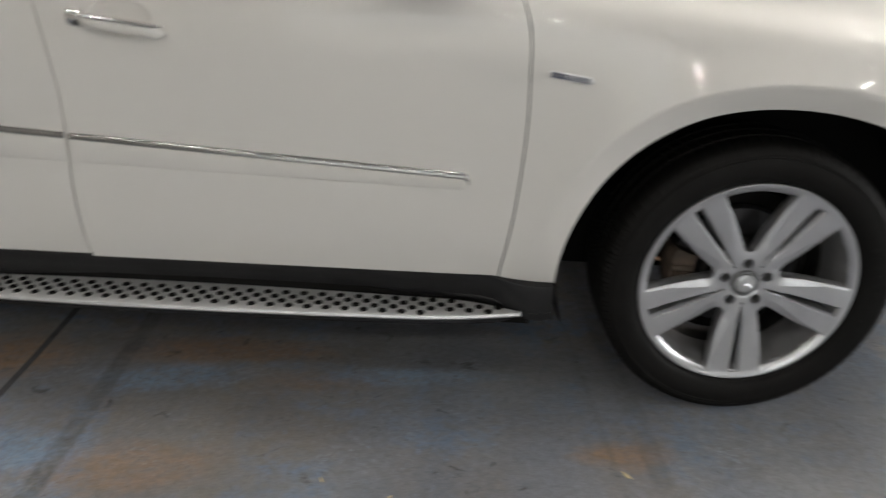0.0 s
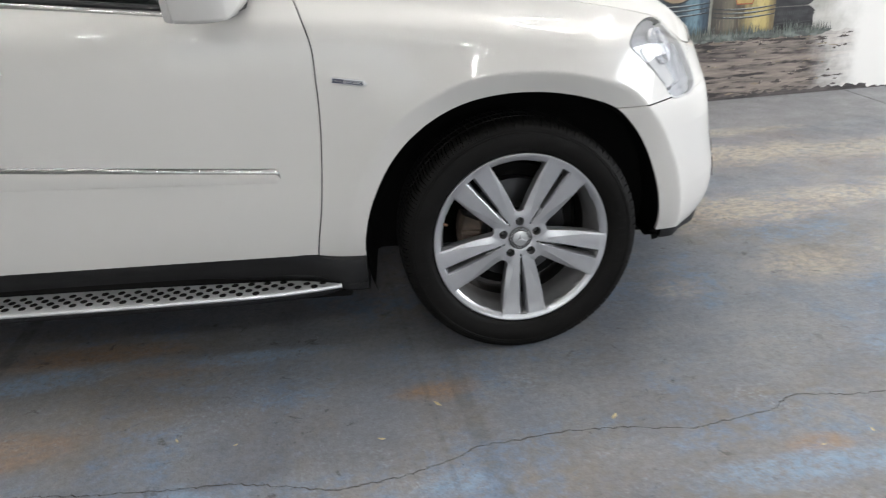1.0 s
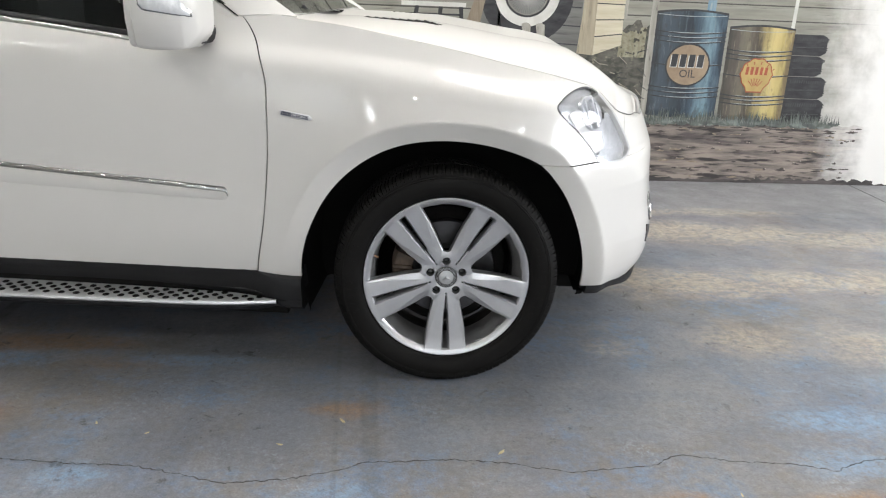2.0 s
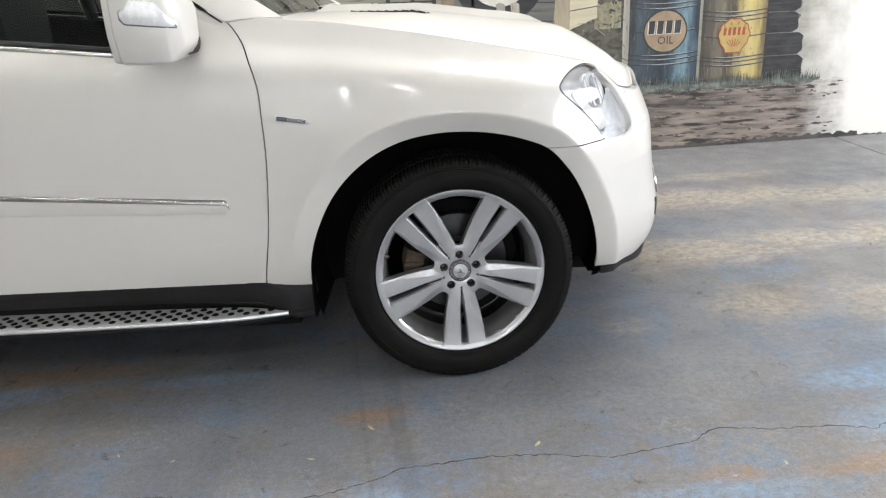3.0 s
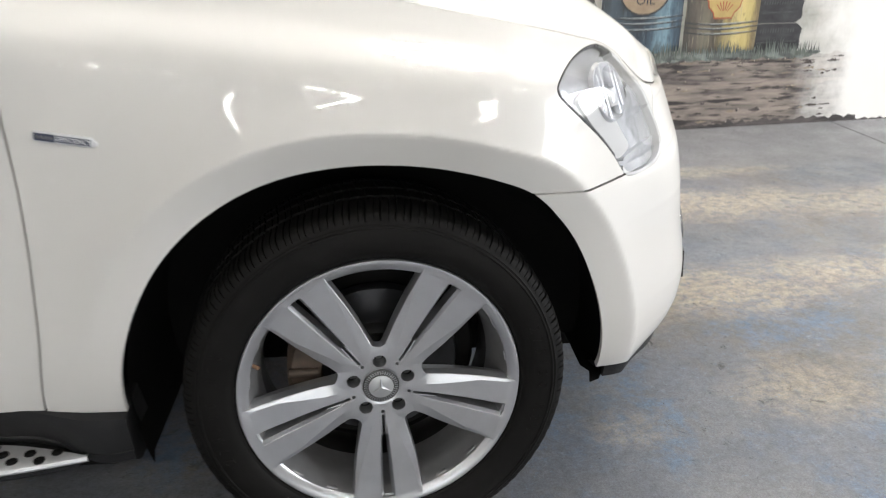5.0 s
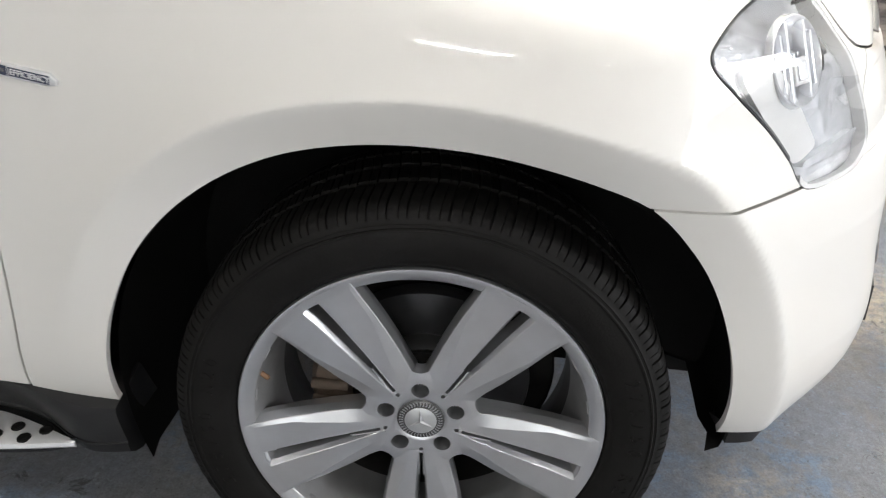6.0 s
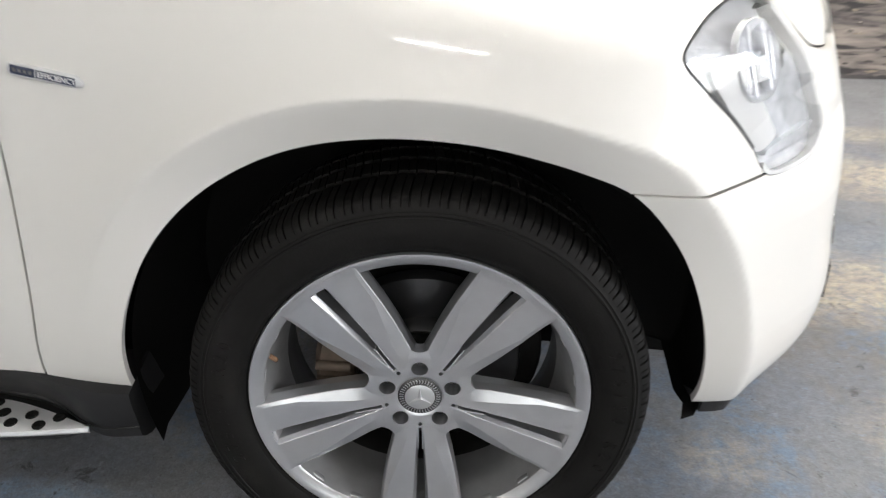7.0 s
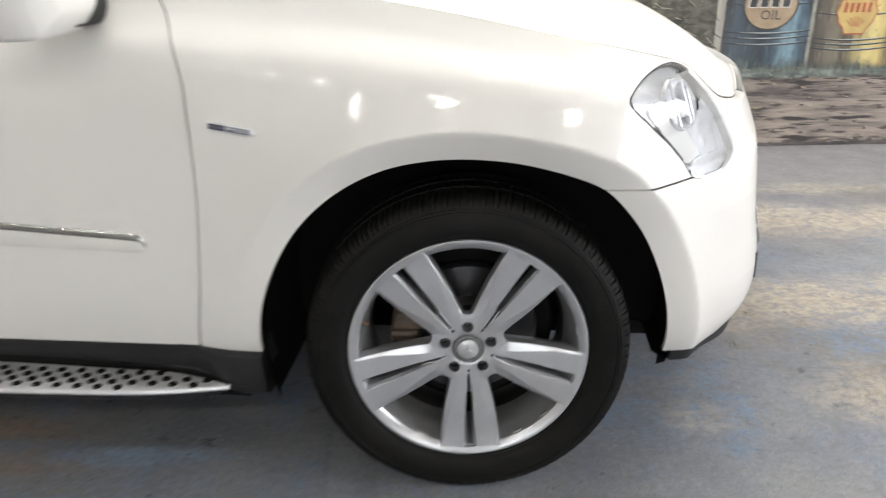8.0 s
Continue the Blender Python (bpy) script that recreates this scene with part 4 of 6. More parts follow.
def hub_mesh():
    """The hub face with its five bolt holes."""
    r = np.linspace(0.030, 0.116, 36)
    a = np.linspace(0, 2 * math.pi, 181)
    A, Rr = np.meshgrid(a, r)
    yy = np.interp(Rr, [0.030, 0.036, 0.040, 0.06, 0.078, 0.090, 0.116], [-0.006, -0.006, -0.0085, -0.0100, -0.0102, -0.0088, -0.0060])
    P = np.stack([Rr * np.cos(A), yy, Rr * np.sin(A)], -1)
    dy = np.gradient(yy, r, axis=0)
    N = np.stack([dy * np.cos(A), -np.ones_like(A), dy * np.sin(A)], -1)
    N /= np.linalg.norm(N, axis=-1, keepdims=True)
    holes = [(lambda cx, cz, rad: (lambda p: np.hypot(p[..., 0] - cx, p[..., 2] - cz) - rad))(0.056 * math.cos(radians(t)), 0.056 * math.sin(radians(t)), 0.0136) for t in (90, 162, 234, 306, 18)]
    holes += [(lambda cx, cz, rad: (lambda p: np.hypot(p[..., 0] - cx, p[..., 2] - cz) - rad))(0.058 * math.cos(radians(t)), 0.058 * math.sin(radians(t)), 0.0036) for t in (54, 126, 198, 270, 342)]
    for t in (54, 126, 198, 270, 342):
        ca, sa = math.cos(radians(t)), math.sin(radians(t))
        holes.append((lambda ca, sa: (lambda p: np.maximum(np.abs(-p[..., 0] * sa + p[..., 2] * ca) - 0.0026, 0.066 - (p[..., 0] * ca + p[..., 2] * sa))))(ca, sa))
    # the five windows end in a round bottom
    for t in (90, 162, 234, 306, 18):
        holes.append((lambda cx, cz: (lambda p: np.hypot(p[..., 0] - cx, p[..., 2] - cz) - 0.0235))(0.1115 * math.cos(radians(t)), 0.1115 * math.sin(radians(t))))
    me = cut_sheet(P, N, holes, depth=0.030)
    return me


def wheel_at(x, y, steer, far):
    """A complete wheel; its own frame has the axle along y and the outer face towards -y."""
    m = pose(x, y + (-INSET if far else INSET), HUB_Z, -CAMBER, 0, steer + (180 if far else 0))
    grown = pose(0, 0, 0, 0, -1.1, 0) @ Matrix.Diagonal((1.03, 1, 1.03, 1))
    rim = [(0.2755, 0.02), (0.2785, -0.010), (0.2797, -0.025), (0.2780, -0.0295), (0.2740, -0.0300), (0.2670, -0.0262), (0.2590, -0.0222), (0.2560, -0.0185), (0.2545, -0.010), (0.2520, 0.006), (0.2470, 0.022), (0.2430, 0.036),
           (0.2400, 0.060), (0.2385, 0.10), (0.2350, 0.14), (0.241, 0.19), (0.257, 0.215)]
    rim = [(r_ * 1.013 * 1.008, y_) for r_, y_ in rim]
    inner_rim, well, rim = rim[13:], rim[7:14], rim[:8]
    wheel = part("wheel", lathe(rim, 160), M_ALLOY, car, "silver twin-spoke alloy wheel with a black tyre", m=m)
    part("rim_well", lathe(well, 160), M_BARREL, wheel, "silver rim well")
    # the barrel's inner half is much darker than the silver rim well
    part("barrel", lathe(inner_rim, 120), M_INNER, wheel, "dark grey inner barrel")
    tyre = part("tyre", tyre_mesh(), M_RUBBER, wheel, "black road tyre with cut tread blocks", smooth="tread")
    for k in (54, 126, 198, 270, 342):
        for side in (-1, 1):
            part("spoke", spoke_mesh(side), M_ALLOY, wheel, smooth="crisp", m=grown @ pose(0, 0, 0, 0, 90 - k, 0))
    part_of("hub", hub_mesh(), M_ALLOY, wheel, smooth=False, m=grown)
    part("hub_back", lathe([(0.0, 0.022), (0.078, 0.022), (0.085, 0.05)], 48), M_DARK, wheel, m=grown)
    for t in (90, 162, 234, 306, 18):
        cx, cz = 0.056 * math.cos(radians(t)), 0.056 * math.sin(radians(t))
        bm = lathe([(0.0, 0.011), (0.006, 0.011), (0.0075, 0.013), (0.0085, 0.018), (0.011, 0.0195)], 6, (cx, 0, cz))
        part("wheel_bolt", bm, M_STEEL, wheel, "dark steel wheel bolt", m=grown)
    part("hub_cap", lathe([(0.0, -0.0115), (0.0255, -0.0115), (0.0265, -0.0105), (0.0268, -0.0098), (0.0345, -0.0090), (0.0365, -0.0075), (0.0365, 0.0)], 72), M_STEEL, wheel, "grey hub cap with a raised three-armed emblem", m=grown)
    part("cap_disc", lathe([(0.0, -0.0132), (0.023, -0.0128), (0.0255, -0.0110)], 48), M_CAP, wheel, m=grown)
    bm = bmesh.new()
    for k in range(3):
        a = radians(90 + 120 * k)
        tip, l, r_ = (0.0225, a), (0.004, a + radians(60)), (0.004, a - radians(60))
        base = [bm.verts.new((d * math.cos(t), -0.0132, d * math.sin(t))) for d, t in (tip, l, r_)]
        peak = bm.verts.new((0, -0.0165, 0))
        bm.faces.new((base[0], base[1], peak))
        bm.faces.new((base[2], base[0], peak))
    part("emblem", bm, M_ALLOY, wheel, "silver three-armed emblem", smooth=False, m=grown)
    bm = bmesh.new()
    for k in range(40):
        a = 2 * math.pi * k / 40
        for d, t in ((0.0285, 0.5), (0.0322, -0.5)):
            bmesh.ops.create_cube(bm, size=1, matrix=pose(d * math.cos(a), -0.0097, d * math.sin(a), 0, -math.degrees(a) + 40 * t, 0) @ Matrix.Diagonal((0.0032, 0.0012, 0.0016, 1)))
    part("wreath", bm, M_ALLOY, wheel, smooth=False, m=grown)
    bm = rod((-0.2405, -0.0045, 0.0745), (-0.2290, -0.0105, 0.0710), 0.0042, 12)
    rod((-0.2290, -0.0105, 0.0710), (-0.2275, -0.0113, 0.0705), 0.0030, 12, bm=bm)
    part("valve", bm, M_BRASS, wheel, "brass tyre valve", m=grown)
    for k, (a, s) in enumerate([(c + d, s) for c in (90, 162, 234, 306, 18) for d, s in ((-9.0, 1), (9.0, -1))]):
        part("rim_pad", box(-0.0035, 0.005, -0.005, 0.007, -0.0125, 0.0125, 0.0025), M_BARREL, wheel, m=grown @ pose(0.2545 * math.cos(radians(a)), -0.0090, 0.2545 * math.sin(radians(a)), 0, -a, 0))
    # raised size marking on the sidewall
    for text, centre, upside in (("275/50 R20", 180, False), ("275/50 R20", 0, False)):
        for k, ch in enumerate(text):
            if ch == " ":
                continue
            me = lettering(ch, 0.030, 0.0008)
            a = centre + (len(text) / 2 - 0.5 - k) * 4.6
            part_of("size_marking", me, M_RUBBER, tyre, m=pose(0.330 * math.cos(radians(a)), -0.0448, 0.330 * math.sin(radians(a)), 0, 90 - a, 0) @ pose(0, 0, 0, 90, 0, 0), smooth=False)
    return wheel


wheel_at(0, 0, STEER, False)
wheel_at(0, 2 * HALF, STEER, True)
wheel_at(-3.08, 0.0, 0, False)
wheel_at(-3.08, 2 * HALF, 0, True)

for x, y, s in ((0, 0, 1), (0, 2 * HALF, -1), (-3.08, 0, 1), (-3.08, 2 * HALF, -1)):
    part("brake_disc", lathe([(0.075, 0.10), (0.078, 0.088), (0.10, 0.086), (0.100, 0.080), (0.172, 0.080), (0.174, 0.084), (0.174, 0.108), (0.100, 0.108)], 72), M_DISC, car, "grey steel brake disc", m=pose(x, y + s * 0.022, HUB_Z, 0, 0, (STEER if x == 0 else 0) + (0 if s > 0 else 180)))
    part("disc_bell", lathe([(0.0, 0.055), (0.082, 0.055), (0.088, 0.062), (0.090, 0.088)], 60), M_STEEL, car, m=pose(x, y + s * 0.022, HUB_Z, 0, 0, (STEER if x == 0 else 0) + (0 if s > 0 else 180)))
    bm = lathe([(0.120, 0.045), (0.150, 0.040), (0.180, 0.045), (0.190, 0.06), (0.190, 0.12), (0.12, 0.12), (0.12, 0.045)], 14, start=158, sweep=44)
    bmesh.ops.holes_fill(bm, edges=bm.edges)
    rod((-0.185, 0.038, 0.015), (-0.125, 0.038, 0.012), 0.009, bm=bm)
    rod((-0.185, 0.038, -0.02), (-0.125, 0.038, -0.02), 0.009, bm=bm)
    part("brake_caliper", bm, M_CALIPER, car, "dusty brown brake caliper", m=pose(x, y + s * 0.022, HUB_Z, 0, 0, (STEER if x == 0 else 0) + (0 if s > 0 else 180)))
    part("dust_shield", lathe([(0.06, 0.125), (0.215, 0.125), (0.218, 0.115)], 40, start=-150, sweep=300), M_DARK, car, m=pose(x, y + s * 0.022, HUB_Z, 0, 0, (STEER if x == 0 else 0) + (0 if s > 0 else 180)))


# arch liners
def liner(cx, far, r=0.505):
    bm = bmesh.new()
    rows = []
    n = 60
    for i in range(n + 1):
        a = radians(-21 + 219 * i / n)
        lip = np.interp(math.cos(a), [-1, -0.7, 0, 0.6, 1], [-0.018, -0.028, -0.040, -0.022, 0.085]) if cx == 0 else -0.02
        row = []
        for k, y in enumerate((lip + 0.014, lip + 0.06, 0.20, 0.36, 0.40)):
            rr = r - (0.10 if k == 4 else 0.0) - (0.012 if k == 0 else 0)
            row.append(bm.verts.new(flip_y((cx + rr * math.cos(a), y, max(HUB_Z + rr * math.sin(a), (0.315 if k < 2 else 0.285) if a < 1.5 else 0.232)), far)))
        rows.append(row)
    for p, q in zip(rows, rows[1:]):
        for j in range(4):
            bm.faces.new((p[j], p[j + 1], q[j + 1], q[j]))
    f = [row[-1] for row in rows]
    bm.faces.new(f)
    bmesh.ops.recalc_face_normals(bm, faces=bm.faces)
    part("arch_liner", bm, M_DARK, car, "black wheel arch liner")


for cx in (0, -3.08):
    for far in (False, True):
        liner(cx, far)

# ---------------------------------------------------------------- sill, running board and lower trim
for far in (False, True):
    # black sill moulding
    bm = bmesh.new()
    rows = []
    drooped = steps([(-2.7, 0.0), (-0.66, 0.0), (-0.63, 0.003), (-0.60, 0.012), (-0.57, 0.022), (-0.5, 0.028)])
    bulge = steps([(-2.7, 0.0), (-0.74, 0.0), (-0.69, -0.004), (-0.64, -0.020), (-0.60, -0.038), (-0.565, -0.046), (-0.53, -0.042), (-0.5, -0.034)])
    for x in list(np.linspace(-2.66, -0.76, 30)) + list(np.linspace(-0.74, -0.498, 30)):
        top = 0.3885 if x < -0.70 else float(sill_line(x)) + 0.0045
        drop = float(drooped(x))
        out = float(bulge(x))
        rows.append([bm.verts.new(flip_y(c, far)) for c in ((x, 0.06, top + 0.02), (x, -0.018 + 0.2 * out, top), (x, -0.021 + out * 0.35, top - 0.003), (x, -0.019 + out * 0.45, top - 0.014), (x, -0.012 + out * 0.60, top - 0.034), (x, -0.002 + out * 0.78, top - 0.054), (x, 0.007 + out * 0.95, top - 0.072),
                                                       (x, 0.012 + out, top - 0.085), (x, 0.010 + out * 1.02, 0.296 - drop * 0.6), (x, 0.013 + out, 0.285 - drop), (x, 0.022 + out * 0.9, 0.274 - drop), (x, 0.035 + out * 0.6, 0.262 - drop), (x, 0.12, 0.255 - drop))])
    for p, q in zip(rows, rows[1:]):
        for j in range(len(p) - 1):
            bm.faces.new((p[j], q[j], q[j + 1], p[j + 1]))
    bm.faces.new(rows[-1])
    bmesh.ops.recalc_face_normals(bm, faces=bm.faces)
    part("sill_moulding", bm, M_BLACK, car, "black plastic sill moulding")
    # perforated running board
    outer = steps([(-2.62, -0.05), (-2.45, -0.076), (-2.2, -0.089), (-1.0, -0.089), (-0.85, -0.083), (-0.75, -0.073), (-0.66, -0.057), (-0.584, -0.040)])
    inner = steps([(-2.62, -0.03), (-2.5, 0.0), (-2.3, 0.012), (-0.85, 0.012), (-0.74, 0.006), (-0.66, -0.014), (-0.62, -0.027), (-0.584, -0.038)])
    bm = bmesh.new()
    rows = []
    for x in list(np.linspace(-2.62, -0.9, 40)) + list(np.linspace(-0.88, -0.584, 20)):
        o, i_ = float(outer(x)), float(inner(x))
        rows.append([bm.verts.new(flip_y(c, far)) for c in ((x, i_, 0.280), (x, i_, 0.286), (x, o + 0.006, 0.286), (x, o, 0.283), (x, o - 0.002, 0.276), (x, o + 0.002, 0.270), (x, i_, 0.270))])
    for p, q in zip(rows, rows[1:]):
        for j in range(len(p)):
            k = (j + 1) % len(p)
            bm.faces.new((p[j], q[j], q[k], p[k]))
    bm.faces.new(rows[0])
    bm.faces.new(rows[-1])
    bmesh.ops.recalc_face_normals(bm, faces=bm.faces)
    board = part("running_board", bm, M_ALU, car, "silver running board with black rubber studs")
    bm = bmesh.new()
    rows = []
    for x in list(np.linspace(-2.64, -0.9, 30)) + list(np.linspace(-0.88, -0.586, 16)):
        o = float(outer(x)) + 0.03 * max(0.0, (x + 0.66) / 0.074) ** 2
        rows.append([bm.verts.new(flip_y(c, far)) for c in ((x, 0.03, 0.278), (x, o + 0.004, 0.2695), (x, o + 0.004, 0.262), (x, o + 0.020, 0.245), (x, 0.03, 0.235))])
    for p, q in zip(rows, rows[1:]):
        for j in range(len(p) - 1):
            bm.faces.new((p[j], q[j], q[j + 1], p[j + 1]))
    bm.faces.new(rows[-1])
    bmesh.ops.recalc_face_normals(bm, faces=bm.faces)
    part("board_underside", bm, M_BLACK, car, "black underside of the running board")
    stud_mesh = None
    for row, y in enumerate((-0.070, -0.047, -0.024, -0.001)):
        for k in range(38):
            x = -0.645 - k * 0.052 - (0.026 if row % 2 else 0)
            if y < float(outer(x)) + 0.011 or y > float(inner(x)) - 0.005 or x < -2.5:
                continue
            if stud_mesh is None:
                bm = lathe([(0.0, 0.0010), (0.0060, 0.0010), (0.0072, 0.0024), (0.0092, 0.0026), (0.0110, 0.0018), (0.0116, 0.0004), (0.0116, -0.001)], 12)
                bmesh.ops.rotate(bm, matrix=Matrix.Rotation(radians(90), 3, "X"), verts=bm.verts)
                stud_mesh = bpy.data.meshes.new("rubber_stud")
                bm.to_mesh(stud_mesh)
                bm.free()
                stud_mesh.shade_smooth()
                stud_mesh.materials.append(M_RUBBER)
            ob = new("rubber_stud", stud_mesh)
            ob.parent = board
            ob.location = flip_y((x, y, 0.286), far)

    # white door moulding with its chrome strip
    for name, xa, xb in (("front_moulding", -0.731, -1.757), ("rear_moulding", -1.772, -2.62)):
        def top_z(x):
            return 0.680 - 0.0668 * (x + 0.735)

        def low_z(x):
            return 0.634 - 0.0335 * (x + 0.735)
        bm, cm = bmesh.new(), bmesh.new()
        rows, crows = [], []
        for back in [0, 0.0012, 0.003, 0.006, 0.010, 0.015] + list(np.linspace(0.022, xa - xb, 40)):
            x = xa - back
            e = 1.0 if "rear" in name else min(1.0, (1 - (1 - min(back / 0.015, 1)) ** 2) ** 0.5)
            mid = (top_z(x) + low_z(x)) / 2
            hi, lo = mid + (top_z(x) - mid) * max(e, 0.3), mid + (low_z(x) - mid) * max(e, 0.3)
            yb_ = -0.041
            out = 0.0020 + 0.0045 * e
            rows.append([bm.verts.new(flip_y(c, far)) for c in ((x, yb_ + 0.01, lo), (x, yb_ - out * 0.7, lo + 0.001), (x, yb_ - out, lo + 0.006), (x, yb_ - out - 0.001, hi - 0.018), (x, yb_ - out + 0.003, hi - 0.003), (x, yb_ + 0.01, hi))])
            crows.append([cm.verts.new(flip_y(c, far)) for c in ((x, yb_ - out - 0.0005, hi - 0.0165), (x, yb_ - out - 0.0035, hi - 0.014), (x, yb_ - out - 0.003, hi - 0.006), (x, yb_ - out + 0.001, hi + 0.0005), (x, yb_ + 0.008, hi + 0.0012))])
        for b_, rr in ((bm, rows), (cm, crows)):
            for p, q in zip(rr, rr[1:]):
                for j in range(len(p) - 1):
                    b_.faces.new((p[j], q[j], q[j + 1], p[j + 1]))
            b_.faces.new(rr[0])
            bmesh.ops.recalc_face_normals(b_, faces=b_.faces)
        host = (front_doors if "front" in name else rear_doors)[1 if far else 0]
        part("door_moulding", bm, M_PAINT, host, "white door moulding")
        part("moulding_strip", cm, M_STRIP, host, "chrome strip along the moulding")

    # door handles: a white grip with a chrome blade along its top and a chrome cap over the lock
    def handle_bar(hx, u0, u1, lift, hgt, dep, out):
        bm, last = bmesh.new(), None
        for k in range(21):
            u = u0 + (u1 - u0) * k / 20
            end = min(k, 20 - k) / 20
            fat = min(1.0, (end / 0.10) ** 0.5) if end < 0.10 else 1.0
            x = hx - 0.118 + 0.236 * u
            z = 1.036 - 0.030 * u + 0.004 * math.sin(math.pi * u) + lift
            y = -0.043 - out * math.sin(math.pi * min(max(u, 0.02), 0.98)) ** 0.35
            ring = [bm.verts.new(flip_y((x, y + max(fat, 0.25) * dep * math.cos(t), z + max(fat, 0.25) * hgt * math.sin(t)), far)) for t in np.linspace(0, 2 * math.pi, 16, endpoint=False)]
            if last:
                for j in range(16):
                    bm.faces.new((last[j], ring[j], ring[(j + 1) % 16], last[(j + 1) % 16]))
            else:
                bm.faces.new(ring)
            last = ring
        bm.faces.new(last)
        bmesh.ops.recalc_face_normals(bm, faces=bm.faces)
        return bm

    for host, hx in ((front_doors, -1.578), (rear_doors, -2.55)):
        host = host[1 if far else 0]
        part("door_handle", handle_bar(hx, 0.17, 1.0, -0.002, 0.0165, 0.0105, 0.026), M_PAINT, host, "white door handle with a chrome blade")
        part("handle_blade", handle_bar(hx, 0.19, 0.98, 0.0115, 0.0058, 0.0125, 0.027), M_CHROME, host, "chrome blade on the handle")
        part("lock_cap", handle_bar(hx, 0.0, 0.185, 0.001, 0.0200, 0.0125, 0.022), M_CHROME, host, "chrome lock cap of the handle")
        if host in front_doors:
            Pc, Nc = sheet_grid(list(np.linspace(-1.66, -1.485, 44)), list(np.linspace(0.62, 0.86, 44)))
            Pd = Pc - Nc * (0.0135 * np.clip(1 - cup(Pc) ** 2, 0, 1) ** 0.7)[..., None]
            Nd = np.cross(np.gradient(Pd, axis=1), np.gradient(Pd, axis=0))
            Nd /= np.linalg.norm(Nd, axis=-1, keepdims=True)
            Nd[Nd[..., 1] > 0] *= -1
            if far:
                Pd, Nd = mirrored(Pd, Nd)
            me = cut_sheet(Pd, Nd, [lambda p: 1.01 - cup(p)], depth=0.002)
            part_of("handle_cup", me, M_PAINT, host, smooth=False)
        bm = lathe([(0.0, -0.004), (0.006, -0.004), (0.007, 0.0)], 14, flip_y((hx - 0.085, -0.072, 1.028), far))
        part("key_lock", bm, M_STEEL, host)

    # mirror: a flat outer face, an edge below it and a chamfered front corner
    MIRROR_SECTION = [(-0.88, 0.93), (-0.97, 0.78), (-1, 0.55), (-1, 0.1), (-0.985, -0.30), (-0.955, -0.38), (-0.80, -0.90), (-0.74, -0.97), (-0.66, -1), (0.0, -1), (0.75, -1), (0.95, -0.8), (1, 0), (0.95, 0.8), (0.75, 1), (0.0, 1.0), (-0.75, 1.0)]

    def mirror_ring(x, y0, y1, z0, z1):
        cy, cz, ry, rz = (y0 + y1) / 2, (z0 + z1) / 2, (y1 - y0) / 2, (z1 - z0) / 2
        return [(x, cy + ry * a_, cz + rz * b_) for a_, b_ in MIRROR_SECTION]
    bm = bmesh.new()
    last = None
    for x, y0, y1, z0, z1 in ((-0.938, -0.226, -0.045, 1.150, 1.330), (-0.940, -0.234, -0.037, 1.142, 1.338), (-0.932, -0.238, -0.033, 1.139, 1.342), (-0.918, -0.2395, -0.032, 1.1375, 1.343), (-0.9165, -0.2365, -0.034, 1.1405, 1.340),
                              (-0.9135, -0.2365, -0.034, 1.1405, 1.340), (-0.912, -0.241, -0.031, 1.1360, 1.345), (-0.86, -0.242, -0.030, 1.1330, 1.345), (-0.80, -0.236, -0.030, 1.1340, 1.338), (-0.762, -0.226, -0.030, 1.1370, 1.326),
                              (-0.754, -0.221, -0.031, 1.1415, 1.320), (-0.722, -0.196, -0.034, 1.1740, 1.292), (-0.7165, -0.186, -0.037, 1.1850, 1.280), (-0.714, -0.16, -0.05, 1.20, 1.26)):
        x, z0 = -0.938 + (x + 0.938) * 0.86, z0 - 0.010
        ring = [bm.verts.new(flip_y(c, far)) for c in mirror_ring(x, y0, y1, z0, z1)]
        if last:
            for j in range(len(ring)):
                bm.faces.new((last[j], ring[j], ring[(j + 1) % len(ring)], last[(j + 1) % len(ring)]))
        last = ring
    bm.faces.new(last)
    bmesh.ops.recalc_face_normals(bm, faces=bm.faces)
    mirror = part("door_mirror", bm, M_PAINT, car, "white door mirror with a clear indicator lens")
    bm = bmesh.new()
    bm.faces.new([bm.verts.new(flip_y(c, far)) for c in mirror_ring(-0.9385, -0.226, -0.045, 1.140, 1.330)])
    part("mirror_glass", bm, M_MIRROR, mirror, "mirror glass", smooth=False)
    part("mirror_foot", box(-0.83, -0.768, -0.10, 0.05, 1.134, 1.192, 0.014) if not far else box(-0.83, -0.768, 2 * HALF - 0.05, 2 * HALF + 0.10, 1.134, 1.192, 0.014), M_BLACK, mirror, "black mirror foot")

    def shell_out(x):
        return float(np.interp(x, [-0.9156, -0.871, -0.819, -0.787, -0.752], [-0.241, -0.242, -0.236, -0.226, -0.196]))
    for name, grow, lift, mat, label in (("lens_frame", 0.0040, 0.0015, M_SATIN, "bright frame of the indicator"), ("indicator_lens", 0.0, 0.0040, M_INDICATOR, "clear silvery indicator lens")):
        bm = bmesh.new()
        rows = []
        for k in range(15):
            u = k / 14
            x = -0.893 - grow + (0.132 + 2 * grow) * u
            low = 1.2375 - 0.016 * u - grow + 0.012 * max(0, 1 - u * 9) ** 2
            high = float(np.interp(u, [0, 0.3, 0.7, 1], [1.272, 1.300, 1.290, 1.236])) + grow
            y = shell_out(x) - lift
            rows.append([bm.verts.new(flip_y(c, far)) for c in ((x, y + 0.012, low), (x, y + 0.0015, low), (x, y, low + 0.003), (x, y, (low + high) / 2), (x, y + 0.002, max(high - 0.004, (low + high) / 2 + 0.001)), (x, y + 0.014, high))])
